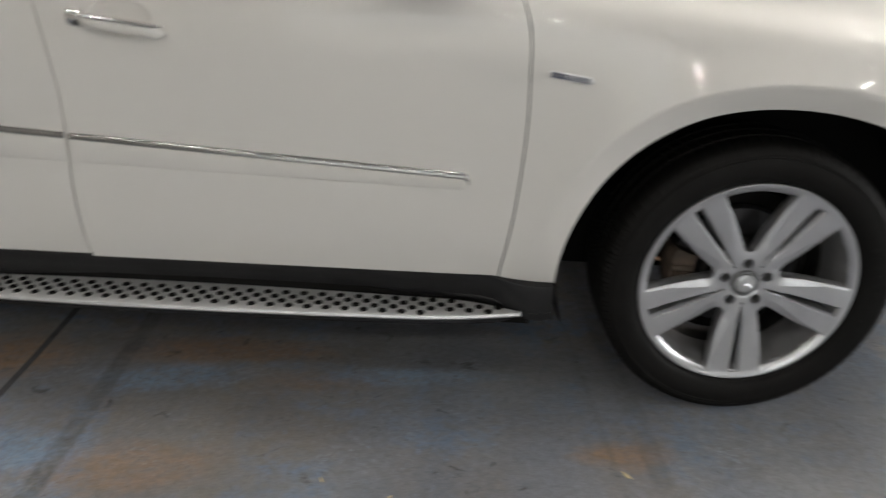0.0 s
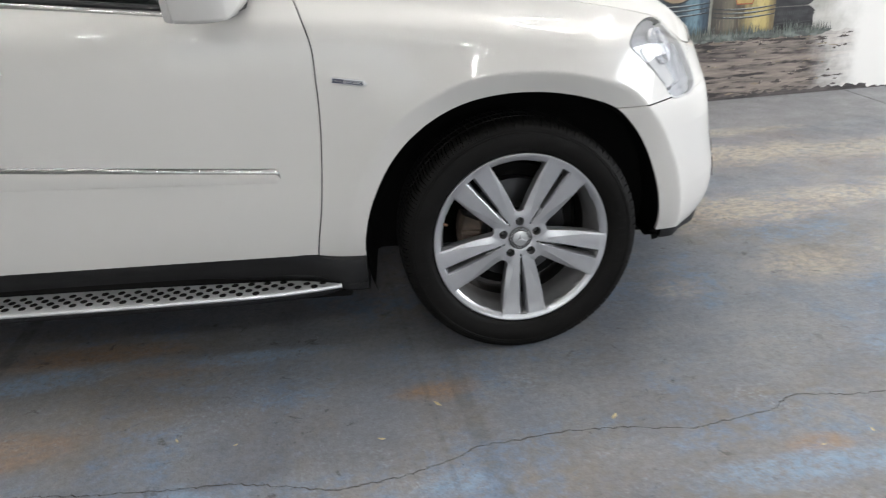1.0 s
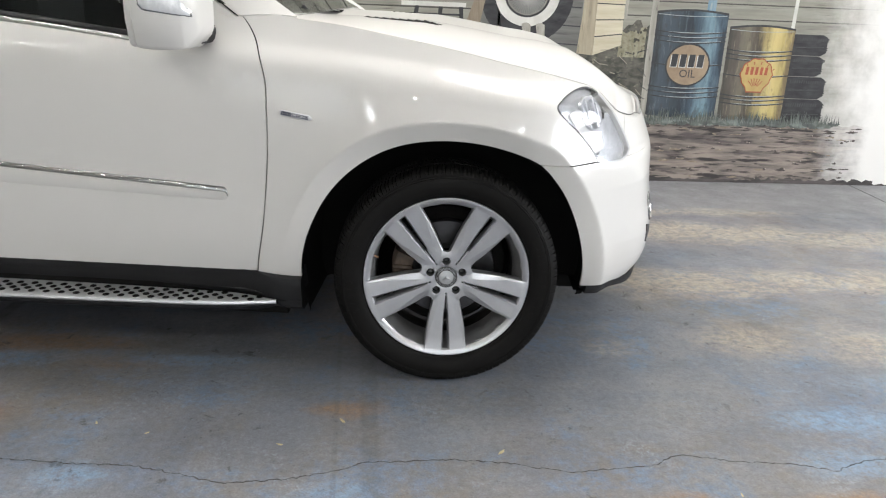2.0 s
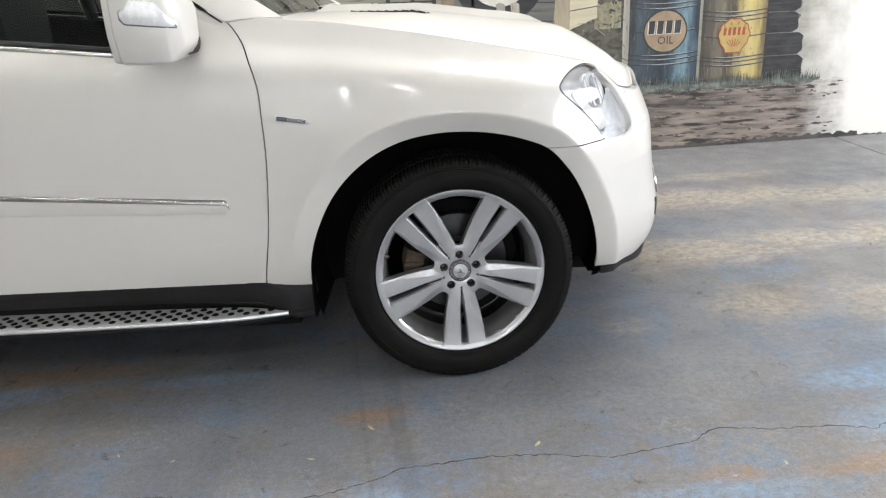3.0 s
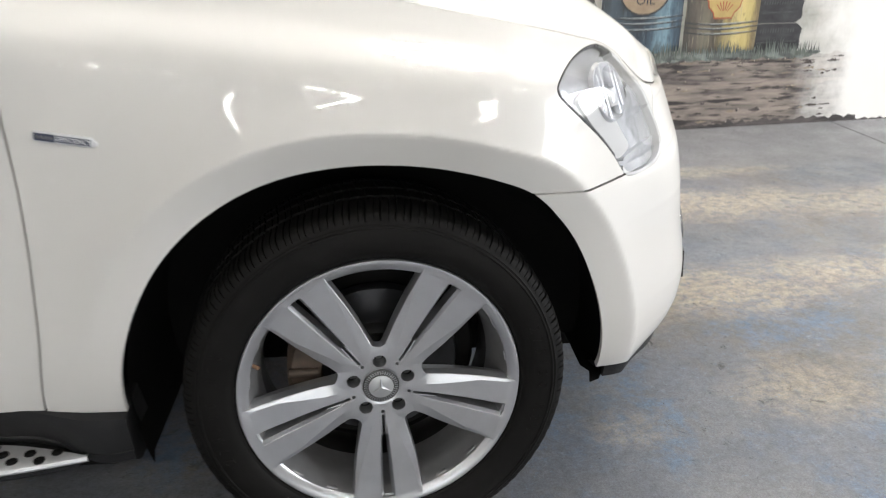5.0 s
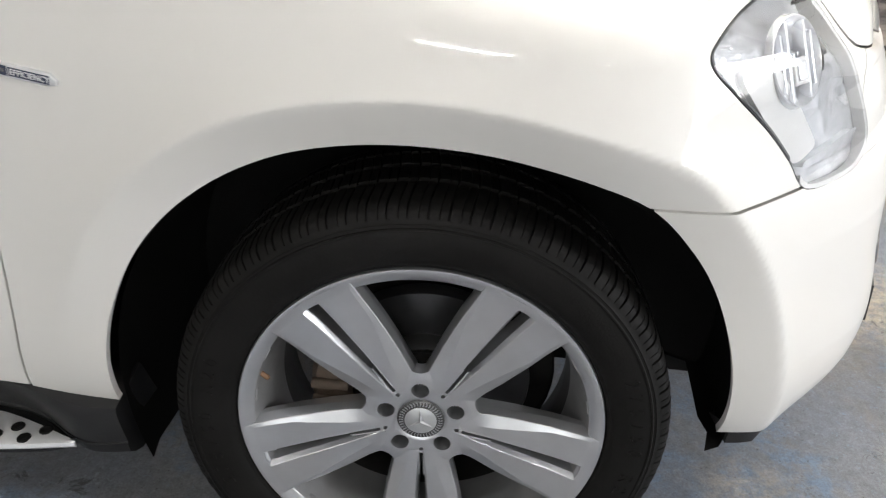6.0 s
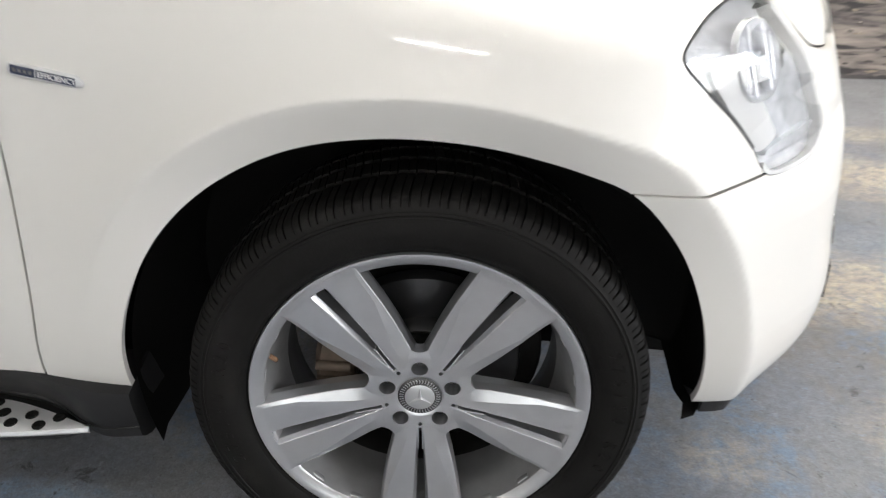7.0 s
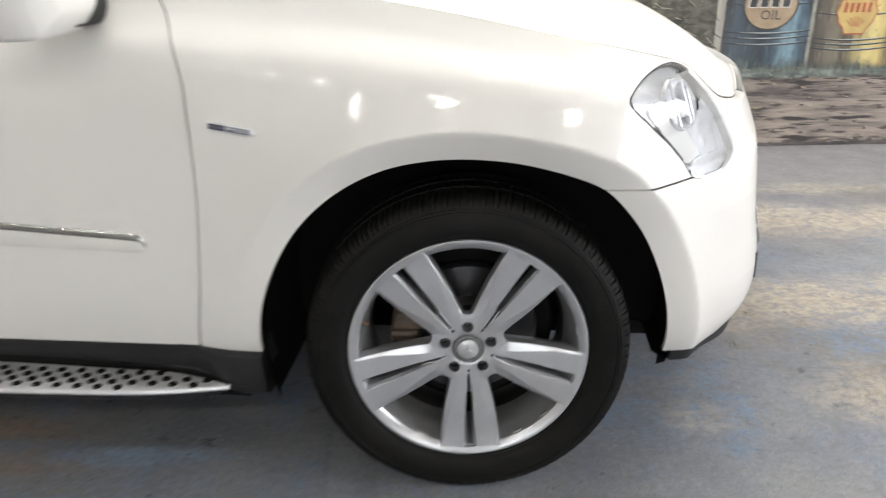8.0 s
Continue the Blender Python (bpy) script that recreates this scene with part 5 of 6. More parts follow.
        for p, q in zip(rows, rows[1:]):
            for j in range(len(p) - 1):
                bm.faces.new((p[j], q[j], q[j + 1], p[j + 1]))
        bm.faces.new(rows[0])
        bm.faces.new(rows[-1])
        bmesh.ops.recalc_face_normals(bm, faces=bm.faces)
        part(name, bm, mat, mirror, label)
    # black lower lip of the bumper
    bm = bmesh.new()
    rows = []
    for k in range(36):
        s = 0.40 + (X0 + NOSE - 0.40) * k / 35
        p = body_sheet(np.array([s]), np.array([0.6 * (0.343 - 0.2) / 0.7]))[0]
        nrm = sheet_grid([s], [0.6 * (0.343 - 0.2) / 0.7])[1][0][0]
        if p[0] < 0.475:
            continue
        sink = -0.25 * max(p[0] - 0.60, 0)
        drop = np.interp(p[0], [0.478, 0.55, 0.62, 0.85], [0.034, 0.034, 0.026, 0.026])
        a_ = p - np.array(nrm) * 0.006
        b_ = p - np.array(nrm) * 0.014
        c_ = p - np.array(nrm) * 0.11
        rows.append([bm.verts.new(flip_y(tuple(c), far)) for c in ((a_[0], a_[1], 0.352 + sink), (a_[0], a_[1], 0.342 + sink), (b_[0], b_[1], 0.342 + sink - drop), (c_[0], c_[1], 0.336 + sink - drop))])
    for p, q in zip(rows, rows[1:]):
        for j in range(3):
            bm.faces.new((p[j], q[j], q[j + 1], p[j + 1]))
    bm.faces.new(rows[0])
    bmesh.ops.recalc_face_normals(bm, faces=bm.faces)
    part("bumper_lip", bm, M_BLACK, car, "black lower bumper lip")

    # head lamp: lens, reflectors and a dark rim
    P, N = sheet_grid(list(np.linspace(X0, X0 + NOSE, 200)), list(np.linspace(0.4, 1.0, 120)))
    if far:
        P, N = mirrored(P, N)
    lens_me = cut_sheet(P + N * 0.001, N, [lambda p: lamp_f(p) - 0.001], depth=0.004, flip=far)
    lens_me.materials.append(M_LENS)
    lamp = new("head_lamp", lens_me)
    lamp.parent = car
    tagged(lamp, "clear head lamp with chromed reflectors")
    lamp.visible_shadow = False
    rim_me = cut_sheet(P - N * 0.002, N, [lambda p: lamp_f(p) + 0.0008, lambda p: 0.0006 - lamp_f(p), lambda p: 0.53 - p[..., 0]], depth=0.006, flip=far)
    rim_me.materials.append(M_BLACK)
    ob = new("lamp_seal", rim_me)
    ob.parent = lamp
    back_me = cut_sheet(P - N * 0.020, N, [lambda p: lamp_f(p) + 0.012, lambda p: np.hypot((p[..., 0] - 0.480) / 0.044, (p[..., 2] - 0.955) / 0.055) - 1], depth=0.005, flip=far)
    back_me.materials.append(M_REFLECTOR)
    ob = new("reflector_back", back_me)
    ob.parent = lamp
    band_me = cut_sheet(P - N * 0.004, N, [lambda p: lamp_f(p) - 0.0012, lambda p: 0.0034 - lamp_f(p), lambda p: 0.455 - p[..., 0] + 0.35 * (p[..., 2] - 0.80)], depth=0.010, flip=far)
    band_me.materials.append(M_STEEL)
    ob = new("lamp_bezel", band_me)
    ob.parent = lamp
    wall_me = cut_sheet(P - N * 0.001, N, [lambda p: lamp_f(p) - 0.0005, lambda p: 0.0060 - lamp_f(p), lambda p: p[..., 0] - 0.49], depth=0.022, flip=far)
    wall_me.materials.append(M_LAMPGREY)
    ob = new("lamp_rim", wall_me)
    ob.parent = lamp
    # small reflector facets, each tilted a little its own way
    rng = random.Random(7)
    bm = bmesh.new()
    for sv in np.linspace(X0 + 0.22, X0 + 0.80, 44):
        for qv in np.linspace(0.50, 0.95, 30):
            gp = body_sheet(np.array([sv]), np.array([qv]))[0]
            if float(lamp_f(gp)) < 0.0035 or gp[2] < 0.800 or math.hypot(gp[0] - 0.480, gp[2] - 0.955) < 0.050:
                continue
            gn = sheet_grid([sv], [qv])[1][0][0]
            tilt = Vector(gn) + Vector((rng.uniform(-0.05, 0.05), rng.uniform(-0.05, 0.05), rng.uniform(-0.06, 0.06)))
            at = Vector(gp) - Vector(gn) * 0.017
            if far:
                at, tilt = Vector((at.x, 2 * HALF - at.y, at.z)), Vector((tilt.x, -tilt.y, tilt.z))
            bmesh.ops.create_grid(bm, x_segments=1, y_segments=1, size=0.0072 if gp[2] > 0.9 else 0.0104, matrix=Matrix.Translation(at) @ tilt.to_track_quat("Z", "Y").to_matrix().to_4x4())
    tagged(part("reflector_facets", bm, M_REFLECTOR, lamp, "faceted chromed reflector", smooth=False), kind="stuff")
    # grey side marker strip along the slanting edge
    strip = inside(rounded([(0.380, 0.947), (0.385, 0.962), (0.402, 0.970), (0.420, 0.962), (0.456, 0.922), (0.490, 0.876), (0.512, 0.843), (0.505, 0.834), (0.480, 0.827), (0.460, 0.847), (0.420, 0.894)], 5))
    sm = cut_sheet(P - N * 0.008, N, [strip], depth=0.02, flip=far)
    sm.materials.append(M_LAMPGREY)
    ob = new("side_marker", sm)
    ob.parent = lamp
    for cx, cz, r in ((0.480, 0.955, 0.058),):
        sq = X0 + NOSE * math.asin(min((cx - X0) / 0.645, 1)) / (math.pi / 2)
        wq = 0.6 + 0.4 * (cz - 0.9) / (float(BONNET(np.array(cx))) - 0.9) if cz > 0.9 else 0.6 * (cz - 0.2) / 0.7
        gp, gn = sheet_grid([sq], [wq])
        at, out = Vector(gp[0][0]) - Vector(gn[0][0]) * 0.016, Vector(gn[0][0])
        if far:
            at, out = Vector((at.x, 2 * HALF - at.y, at.z)), Vector((out.x, -out.y, out.z))
        place = Matrix.Translation(at) @ out.to_track_quat("-Y", "Z").to_matrix().to_4x4()
        bm = lathe([(0.003, 0.030), (r * 0.30, 0.027), (r * 0.60, 0.017), (r * 0.82, 0.006), (r * 0.93, -0.004), (r * 0.97, -0.006), (r, -0.005), (r * 1.03, 0.004)], 36)
        part("reflector", bm, M_REFLECTOR, lamp, "chromed reflector bowl", m=place)
        bm = lathe([(0.0, -0.006), (r * 0.20, -0.005), (r * 0.27, 0.0), (r * 0.28, 0.025)], 20)
        part("bulb_cover", bm, M_MIRROR, lamp, "bright bulb cover", m=place)
        # upright bright blades across the bowl, and the small square projector
        for bx, half_h, wide in ((-0.034, 0.036, 0.0026), (-0.019, 0.050, 0.0034), (0.022, 0.048, 0.0030), (0.036, 0.034, 0.0026)):
            part("reflector_blade", box(bx - wide, bx + wide, -0.006, 0.010, -half_h, half_h, 0.0012), M_REFLECTOR, lamp, m=place)
        part("projector_frame", box(-0.016, 0.016, -0.009, 0.006, -0.030, 0.004, 0.003), M_LAMPGREY, lamp, m=place)
        part("projector_lens", box(-0.011, 0.011, -0.012, -0.008, -0.025, -0.001, 0.003), M_INDICATOR, lamp, m=place)
    # bright shelf across the foot of the lamp
    shelf = inside(rounded([(0.500, 0.826), (0.590, 0.834), (0.592, 0.824), (0.504, 0.816)], 3))
    shelf_me = cut_sheet(P - N * 0.006, N, [shelf], depth=0.014, flip=far)
    part_of("lamp_shelf", shelf_me, M_REFLECTOR, lamp)
    # fog lamp with its bright ring, and the slot below it
    for kind, turn_at, z_at in (("fog", 0.67, 0.565), ("slot", 0.60, 0.492)):
        gp, gn = sheet_grid([X0 + NOSE * turn_at], [0.6 * (z_at - 0.2) / 0.7])
        at, out = Vector(gp[0][0]), Vector(gn[0][0])
        if far:
            at, out = Vector((at.x, 2 * HALF - at.y, at.z)), Vector((out.x, -out.y, out.z))
        place = Matrix.Translation(at) @ out.to_track_quat("-Y", "Z").to_matrix().to_4x4()
        if kind == "fog":
            bm = lathe([(0.047, 0.004), (0.048, -0.003), (0.051, -0.0055), (0.055, -0.004), (0.058, 0.004)], 40)
            fog = part("fog_lamp", bm, M_SATIN, car, "round fog lamp with a chrome ring", m=place)
            part("fog_lens", lathe([(0.0, -0.002), (0.03, -0.001), (0.048, 0.002)], 32), M_STEEL, fog, "dark fog lamp lens")
        else:
            part("bumper_slot", slab([(-0.02, 0.03), (0.05, 0.012), (0.05, -0.012), (-0.03, -0.035)], -0.002, 0.01), M_BLACK, car, "black slot in the bumper", m=place, smooth=False)

# badge on the near wing
badge = part("badge", slab([(-0.055, -0.004), (-0.05, -0.0085), (0.043, -0.0085), (0.056, -0.005), (0.057, 0.001), (0.046, 0.0085), (-0.05, 0.0085), (-0.055, 0.006)], -0.003, 0.004, bevel=0.001), M_ALU, car, "small chrome-framed badge on the front wing", m=pose(-0.5000, -0.0480, 0.926, 0, 9.0, -1.0) @ Matrix.Diagonal((0.93, 1, 1, 1)))
part("badge_field", box(-0.050, -0.014, -0.0036, 0.0, -0.0062, 0.0062), M_BADGE, badge, smooth=False)
part("badge_field", box(-0.012, 0.046, -0.0036, 0.0, -0.0055, 0.0055), M_BADGE, badge, smooth=False)
part_of("badge_lettering", lettering("EFFICIENCY", 0.0108, 0.0006), M_LETTER, badge, m=pose(0.019, -0.0044, 0, 90, 0, 0), smooth=False)
for k in range(4):
    part("badge_bar", box(-0.046 + 0.008 * k, -0.041 + 0.008 * k, -0.0042, -0.0034, -0.0022, 0.0026), M_SATIN, badge, smooth=False)
# radiator grille between the lamps
grille = part("radiator_grille", box(0.60, 0.715, HALF - 0.42, HALF + 0.42, 0.50, 0.86, 0.02), M_BLACK, car, "black radiator grille with chrome bars")
for z in (0.60, 0.68, 0.76):
    part("grille_bar", box(0.70, 0.735, HALF - 0.40, HALF + 0.40, z - 0.012, z + 0.012, 0.006), M_CHROME, grille, "chrome grille bar")

# ---------------------------------------------------------------- marks on the floor


def ribbon(points, width, name, mat, label, jag=0.0, z=0.0015, seed=1):
    """A thin uneven strip lying on the floor along a line."""
    rng = random.Random(seed)
    line = []
    for (ax, ay), (bx, by) in zip(points, points[1:]):
        n = max(2, int(math.hypot(bx - ax, by - ay) / 0.012)) if jag else 8
        for k in range(n):
            u = k / n
            line.append((ax + (bx - ax) * u + rng.uniform(-jag, jag), ay + (by - ay) * u + rng.uniform(-jag, jag)))
    line.append(points[-1])
    bm = bmesh.new()
    rows = []
    for k, (x, y) in enumerate(line):
        px, py = line[max(k - 1, 0)]
        qx, qy = line[min(k + 1, len(line) - 1)]
        d = Vector((qx - px, qy - py)).normalized()
        w = width * (rng.uniform(0.35, 1.3) if jag else 1.0) / 2
        rows.append((bm.verts.new((x - d.y * w, y + d.x * w, z)), bm.verts.new((x + d.y * w, y - d.x * w, z))))
    for p, q in zip(rows, rows[1:]):
        bm.faces.new((p[0], p[1], q[1], q[0]))
    bmesh.ops.recalc_face_normals(bm, faces=bm.faces)
    if bm.faces[0].normal.z < 0 if bm.faces.ensure_lookup_table() is None else False:
        bmesh.ops.reverse_faces(bm, faces=bm.faces)
    return tagged(part(name, bm, mat, smooth=False), label, "floor mark", kind="structure")


ribbon([(-1.9, -0.40), (-1.5, -0.45), (-1.315, -0.482), (-1.115, -0.51), (-0.919, -0.528), (-0.8, -0.563), (-0.663, -0.612), (-0.492, -0.6), (-0.335, -0.561), (-0.271, -0.519), (-0.137, -0.52), (0.0, -0.512), (0.167, -0.535), (0.329, -0.581),
        (0.505, -0.565), (0.596, -0.552), (0.66, -0.512), (0.704, -0.499), (0.868, -0.538), (1.041, -0.554), (1.146, -0.591), (1.268, -0.54), (1.367, -0.526), (1.7, -0.48), (2.2, -0.52)], 0.0044, "floor_crack", M_CRACK, "thin dark jagged crack across the floor", jag=0.004, seed=4)
ribbon([(3.505, 3.195), (3.455, 2.563), (3.43, 2.04), (3.38, 0.6), (3.30, -2.0)], 0.012, "floor_joint", M_JOINT, "dark straight joint in the floor")
ribbon([(-2.08, -0.4), (-2.065, 0.04), (-2.05, 0.26), (-2.04, 0.51), (-2.02, 1.2)], 0.022, "floor_joint", M_JOINT, "dark straight joint in the floor")

LEAVES = [(-0.341, -0.296), (0.146, -0.48), (-0.522, -0.428), (0.636, -0.728), (-0.93, -0.36), (0.80, -0.70), (-1.1, -0.30)]
for k, (x, y) in enumerate(LEAVES):
    rng = random.Random(k)
    bm = bmesh.new()
    L = rng.uniform(0.007, 0.012) if k > 1 else 0.017
    pts = [(-L, 0), (-L * 0.3, 0.30 * L), (L * 0.5, 0.25 * L), (L, 0.02 * L), (L * 0.4, -0.28 * L), (-L * 0.4, -0.2 * L)]
    f = bm.faces.new([bm.verts.new((a, b, 0.001 + 0.002 * (abs(a) / L))) for a, b in pts])
    got = bmesh.ops.extrude_face_region(bm, geom=[f])["geom"]
    bmesh.ops.translate(bm, vec=(0, 0, 0.0012), verts=[g for g in got if isinstance(g, bmesh.types.BMVert)])
    bmesh.ops.recalc_face_normals(bm, faces=bm.faces)
    tagged(part("leaf_scrap", bm, M_LEAF, m=pose(x, y, 0.001, 0, 0, rng.uniform(0, 360)), smooth=False), "dry yellow leaf scrap lying on the floor", "leaf scrap", group="scraps on the floor")

# ---------------------------------------------------------------- the painted mural
mural = thing("wall_mural", "faded painted mural of oil drums, tyres and a shack", "mural", pose(0, WALL_Y, 0))


def painted(name, color, color2, scale=4.0, stretch=(1, 1, 1), lo=0.35, hi=0.65, detail=6, third=None, third_at=(0.58, 0.7), fade=None):
    """Brushed wall paint: two tones broken by noise, and a third in blotches."""
    color, color2 = [tuple(v * 1.22 for v in c) for c in (color, color2)]
    m = bpy.data.materials.new(name)
    m.use_nodes = True
    n, l = m.node_tree.nodes, m.node_tree.links
    b = n["Principled BSDF"]
    b.inputs["Roughness"].default_value = 0.8
    tc, mp, t = n.new("ShaderNodeTexCoord"), n.new("ShaderNodeMapping"), n.new("ShaderNodeTexNoise")
    mp.inputs["Scale"].default_value = stretch
    t.inputs["Scale"].default_value, t.inputs["Detail"].default_value, t.inputs["Roughness"].default_value, t.inputs["Distortion"].default_value = scale, detail, 0.65, 0.3
    l.new(tc.outputs["Object"], mp.inputs["Vector"])
    l.new(mp.outputs["Vector"], t.inputs["Vector"])
    r = n.new("ShaderNodeValToRGB")
    r.color_ramp.elements[0].position, r.color_ramp.elements[0].color = lo, (*color, 1)
    r.color_ramp.elements[1].position, r.color_ramp.elements[1].color = hi, (*color2, 1)
    l.new(t.outputs["Fac"], r.inputs["Fac"])
    out = r.outputs["Color"]
    if third:
        t2, r2, mx = n.new("ShaderNodeTexNoise"), n.new("ShaderNodeMapRange"), n.new("ShaderNodeMix")
        t2.inputs["Scale"].default_value, t2.inputs["Detail"].default_value = scale * 2.3, 8
        l.new(mp.outputs["Vector"], t2.inputs["Vector"])
        r2.inputs["From Min"].default_value, r2.inputs["From Max"].default_value = third_at
        l.new(t2.outputs["Fac"], r2.inputs["Value"])
        mx.data_type = "RGBA"
        l.new(r2.outputs["Result"], mx.inputs["Factor"])
        l.new(out, mx.inputs["A"])
        mx.inputs["B"].default_value = (*third, 1)
        out = mx.outputs["Result"]
    if fade:
        # the paint thins out into the bare wall towards one end
        sx, add, r3, mx = n.new("ShaderNodeSeparateXYZ"), n.new("ShaderNodeMath"), n.new("ShaderNodeMapRange"), n.new("ShaderNodeMix")
        t3 = n.new("ShaderNodeTexNoise")
        t3.inputs["Scale"].default_value, t3.inputs["Detail"].default_value, t3.inputs["Roughness"].default_value = 4.5, 9, 0.62
        l.new(tc.outputs["Object"], t3.inputs["Vector"])
        l.new(tc.outputs["Object"], sx.inputs["Vector"])
        add.operation = "MULTIPLY_ADD"
        add.inputs[1].default_value = 0.7
        l.new(t3.outputs["Fac"], add.inputs[0])
        l.new(sx.outputs["X"], add.inputs[2])
        r3.interpolation_type = "SMOOTHSTEP"
        r3.inputs["From Min"].default_value, r3.inputs["From Max"].default_value = fade[0] + 0.35, fade[1] + 0.35
        l.new(add.outputs["Value"], r3.inputs["Value"])
        mx.data_type = "RGBA"
        l.new(r3.outputs["Result"], mx.inputs["Factor"])
        l.new(out, mx.inputs["A"])
        mx.inputs["B"].default_value = (0.78, 0.77, 0.74, 1)
        out = mx.outputs["Result"]
    l.new(out, b.inputs["Base Color"])
    bump = n.new("ShaderNodeBump")
    bump.inputs["Strength"].default_value, bump.inputs["Distance"].default_value = 0.3, 0.003
    l.new(t.outputs["Fac"], bump.inputs["Height"])
    l.new(bump.outputs["Normal"], b.inputs["Normal"])
    return m


def flat(name, outline, layer, mat, label="", parent=None):
    """A painted shape: an (x, z) outline on the wall, one of many thin layers of paint."""
    y = -0.0007 * layer
    return part(name, slab(outline, y - 0.0005, y + 0.0001 if layer > 1 else -0.0002), mat, parent or mural, label, smooth=False)


def rect(x0, x1, z0, z1):
    return [(x0, z0), (x1, z0), (x1, z1), (x0, z1)]


def wavy(x0, x1, z0, z1, seed, amp=0.02, step=0.04, ends=0.0):
    """A rectangle whose upper and right edges are uneven."""
    rng = random.Random(seed)
    top = [(x1 - k * step, z1 + rng.uniform(-amp, amp)) for k in range(int((x1 - x0) / step) + 1)]
    right = [(x1 + rng.uniform(-ends, ends), z0 + (z1 - z0) * k / 8) for k in range(1, 8)] if ends else []
    return [(x0, z0), (x1, z0), *right, *top, (x0, z1)]


def disc(cx, cz, rx, rz, n=36):
    return [(cx + rx * math.cos(2 * math.pi * k / n), cz + rz * math.sin(2 * math.pi * k / n)) for k in range(n)]


M_SIDING = painted("mural_siding", (0.164, 0.160, 0.137), (0.257, 0.252, 0.216), 2.5, (0.6, 1, 6), third=(0.086, 0.080, 0.071), third_at=(0.6, 0.8), fade=(2.95, 3.62))
M_BOARDLINE = painted("mural_board_line", (0.039, 0.038, 0.033), (0.070, 0.068, 0.058), 9, fade=(2.95, 3.62))
M_DIRT = painted("mural_dirt", (0.070, 0.060, 0.058), (0.240, 0.203, 0.176), 2.6, (0.6, 1, 5), 0.40, 0.60, 10, third=(0.036, 0.031, 0.031), third_at=(0.53, 0.62), fade=(3.1, 3.66))
M_GRASS = painted("mural_grass", (0.066, 0.076, 0.066), (0.156, 0.172, 0.158), 12, (3, 1, 0.8))
M_MBLUEHI = painted("mural_drum_blue_light", (0.187, 0.264, 0.324), (0.117, 0.192, 0.257), 6, (4, 1, 0.7), third=(0.351, 0.384, 0.382), third_at=(0.58, 0.7))
M_MTAN = painted("mural_disc_tan", (0.285, 0.215, 0.145), (0.190, 0.138, 0.094), 5)
M_MINK = painted("mural_ink", (0.023, 0.024, 0.027), (0.043, 0.044, 0.048), 10)
M_MSHELLY = painted("mural_scallop_yellow", (0.390, 0.290, 0.115), (0.310, 0.220, 0.085), 9)
M_MRED = painted("mural_red", (0.281, 0.072, 0.037), (0.218, 0.056, 0.033), 9)
M_MTYRE = painted("mural_tyre_black", (0.015, 0.015, 0.017), (0.040, 0.040, 0.043), 7, (1, 1, 3))
M_MWOOD = painted("mural_wood_pale", (0.390, 0.352, 0.257), (0.484, 0.448, 0.349), 4, (0.6, 1, 5))
M_MWOODD = painted("mural_wood_brown", (0.156, 0.124, 0.091), (0.242, 0.200, 0.149), 5, (5, 1, 0.5))
M_MCLOD = painted("mural_clod", (0.034, 0.029, 0.029), (0.080, 0.066, 0.060), 12)
M_MWHITE = painted("mural_whitewall", (0.429, 0.424, 0.398), (0.530, 0.528, 0.498), 6)

flat("siding", rect(-4.5, 4.2, 0.44, 3.0), 1, M_SIDING, "painted grey weatherboard")
for k in range(13):
    z = 1.22 + 0.105 * k
    flat("board_line", [(-4.4, z), (3.5 - 0.05 * k, z + 0.004), (3.5 - 0.05 * k, z + 0.012), (-4.4, z + 0.012)], 2, M_BOARDLINE)
M_FOOT = painted("mural_dirt_foot", (0.026, 0.024, 0.025), (0.085, 0.075, 0.072), 8, (0.5, 1, 3))
flat("dirt_foot", wavy(-4.5, 3.7, -0.004, 0.034, 33, 0.018, 0.03), 2.9, M_FOOT)
flat("foot_grime", wavy(3.7, 8.7, -0.004, 0.013, 35, 0.010, 0.03), 2.9, M_FOOT, "dark grime along the foot of the wall")
flat("dirt", wavy(-4.5, 4.2, -0.004, 0.47, 31, 0.012, 0.05), 2, M_DIRT, "painted brown earth")
M_MPEBBLE = painted("mural_pebble", (0.42, 0.37, 0.32), (0.30, 0.25, 0.21), 14)
rng = random.Random(11)
for k in range(230):
    row = rng.choice((0.05, 0.10, 0.17, 0.25, 0.33, 0.37, 0.42, 0.44))
    x, z = rng.uniform(0.6, 3.48), row + rng.gauss(0, 0.013)
    z = max(z, 0.025) if z < 0.45 else 0.45 - rng.uniform(0, 0.03)
    w, h = rng.uniform(0.012, 0.06), rng.uniform(0.006, 0.017)
    low = [(x - w + 2 * w * j / 5, z - rng.uniform(0.2, 0.6) * h * math.sin(math.pi * j / 5)) for j in range(6)]
    high = [(x + w - 2 * w * j / 5, z + rng.uniform(0.15, 1.0) * h * math.sin(math.pi * min(max(j / 5, 0.1), 0.9))) for j in range(6)]
    flat("clod", low + high, 3 + 0.9 * (k % 4) + 0.05 * ((k // 4) % 16), M_MWOODD if k % 5 == 0 else M_MCLOD)
    if k % 3 == 0:
        px_, pz_ = x + rng.uniform(-w, w), z + h * 0.8
        flat("pebble", disc(px_, pz_, 0.0045, 0.0035, 6), 7, M_MPEBBLE)
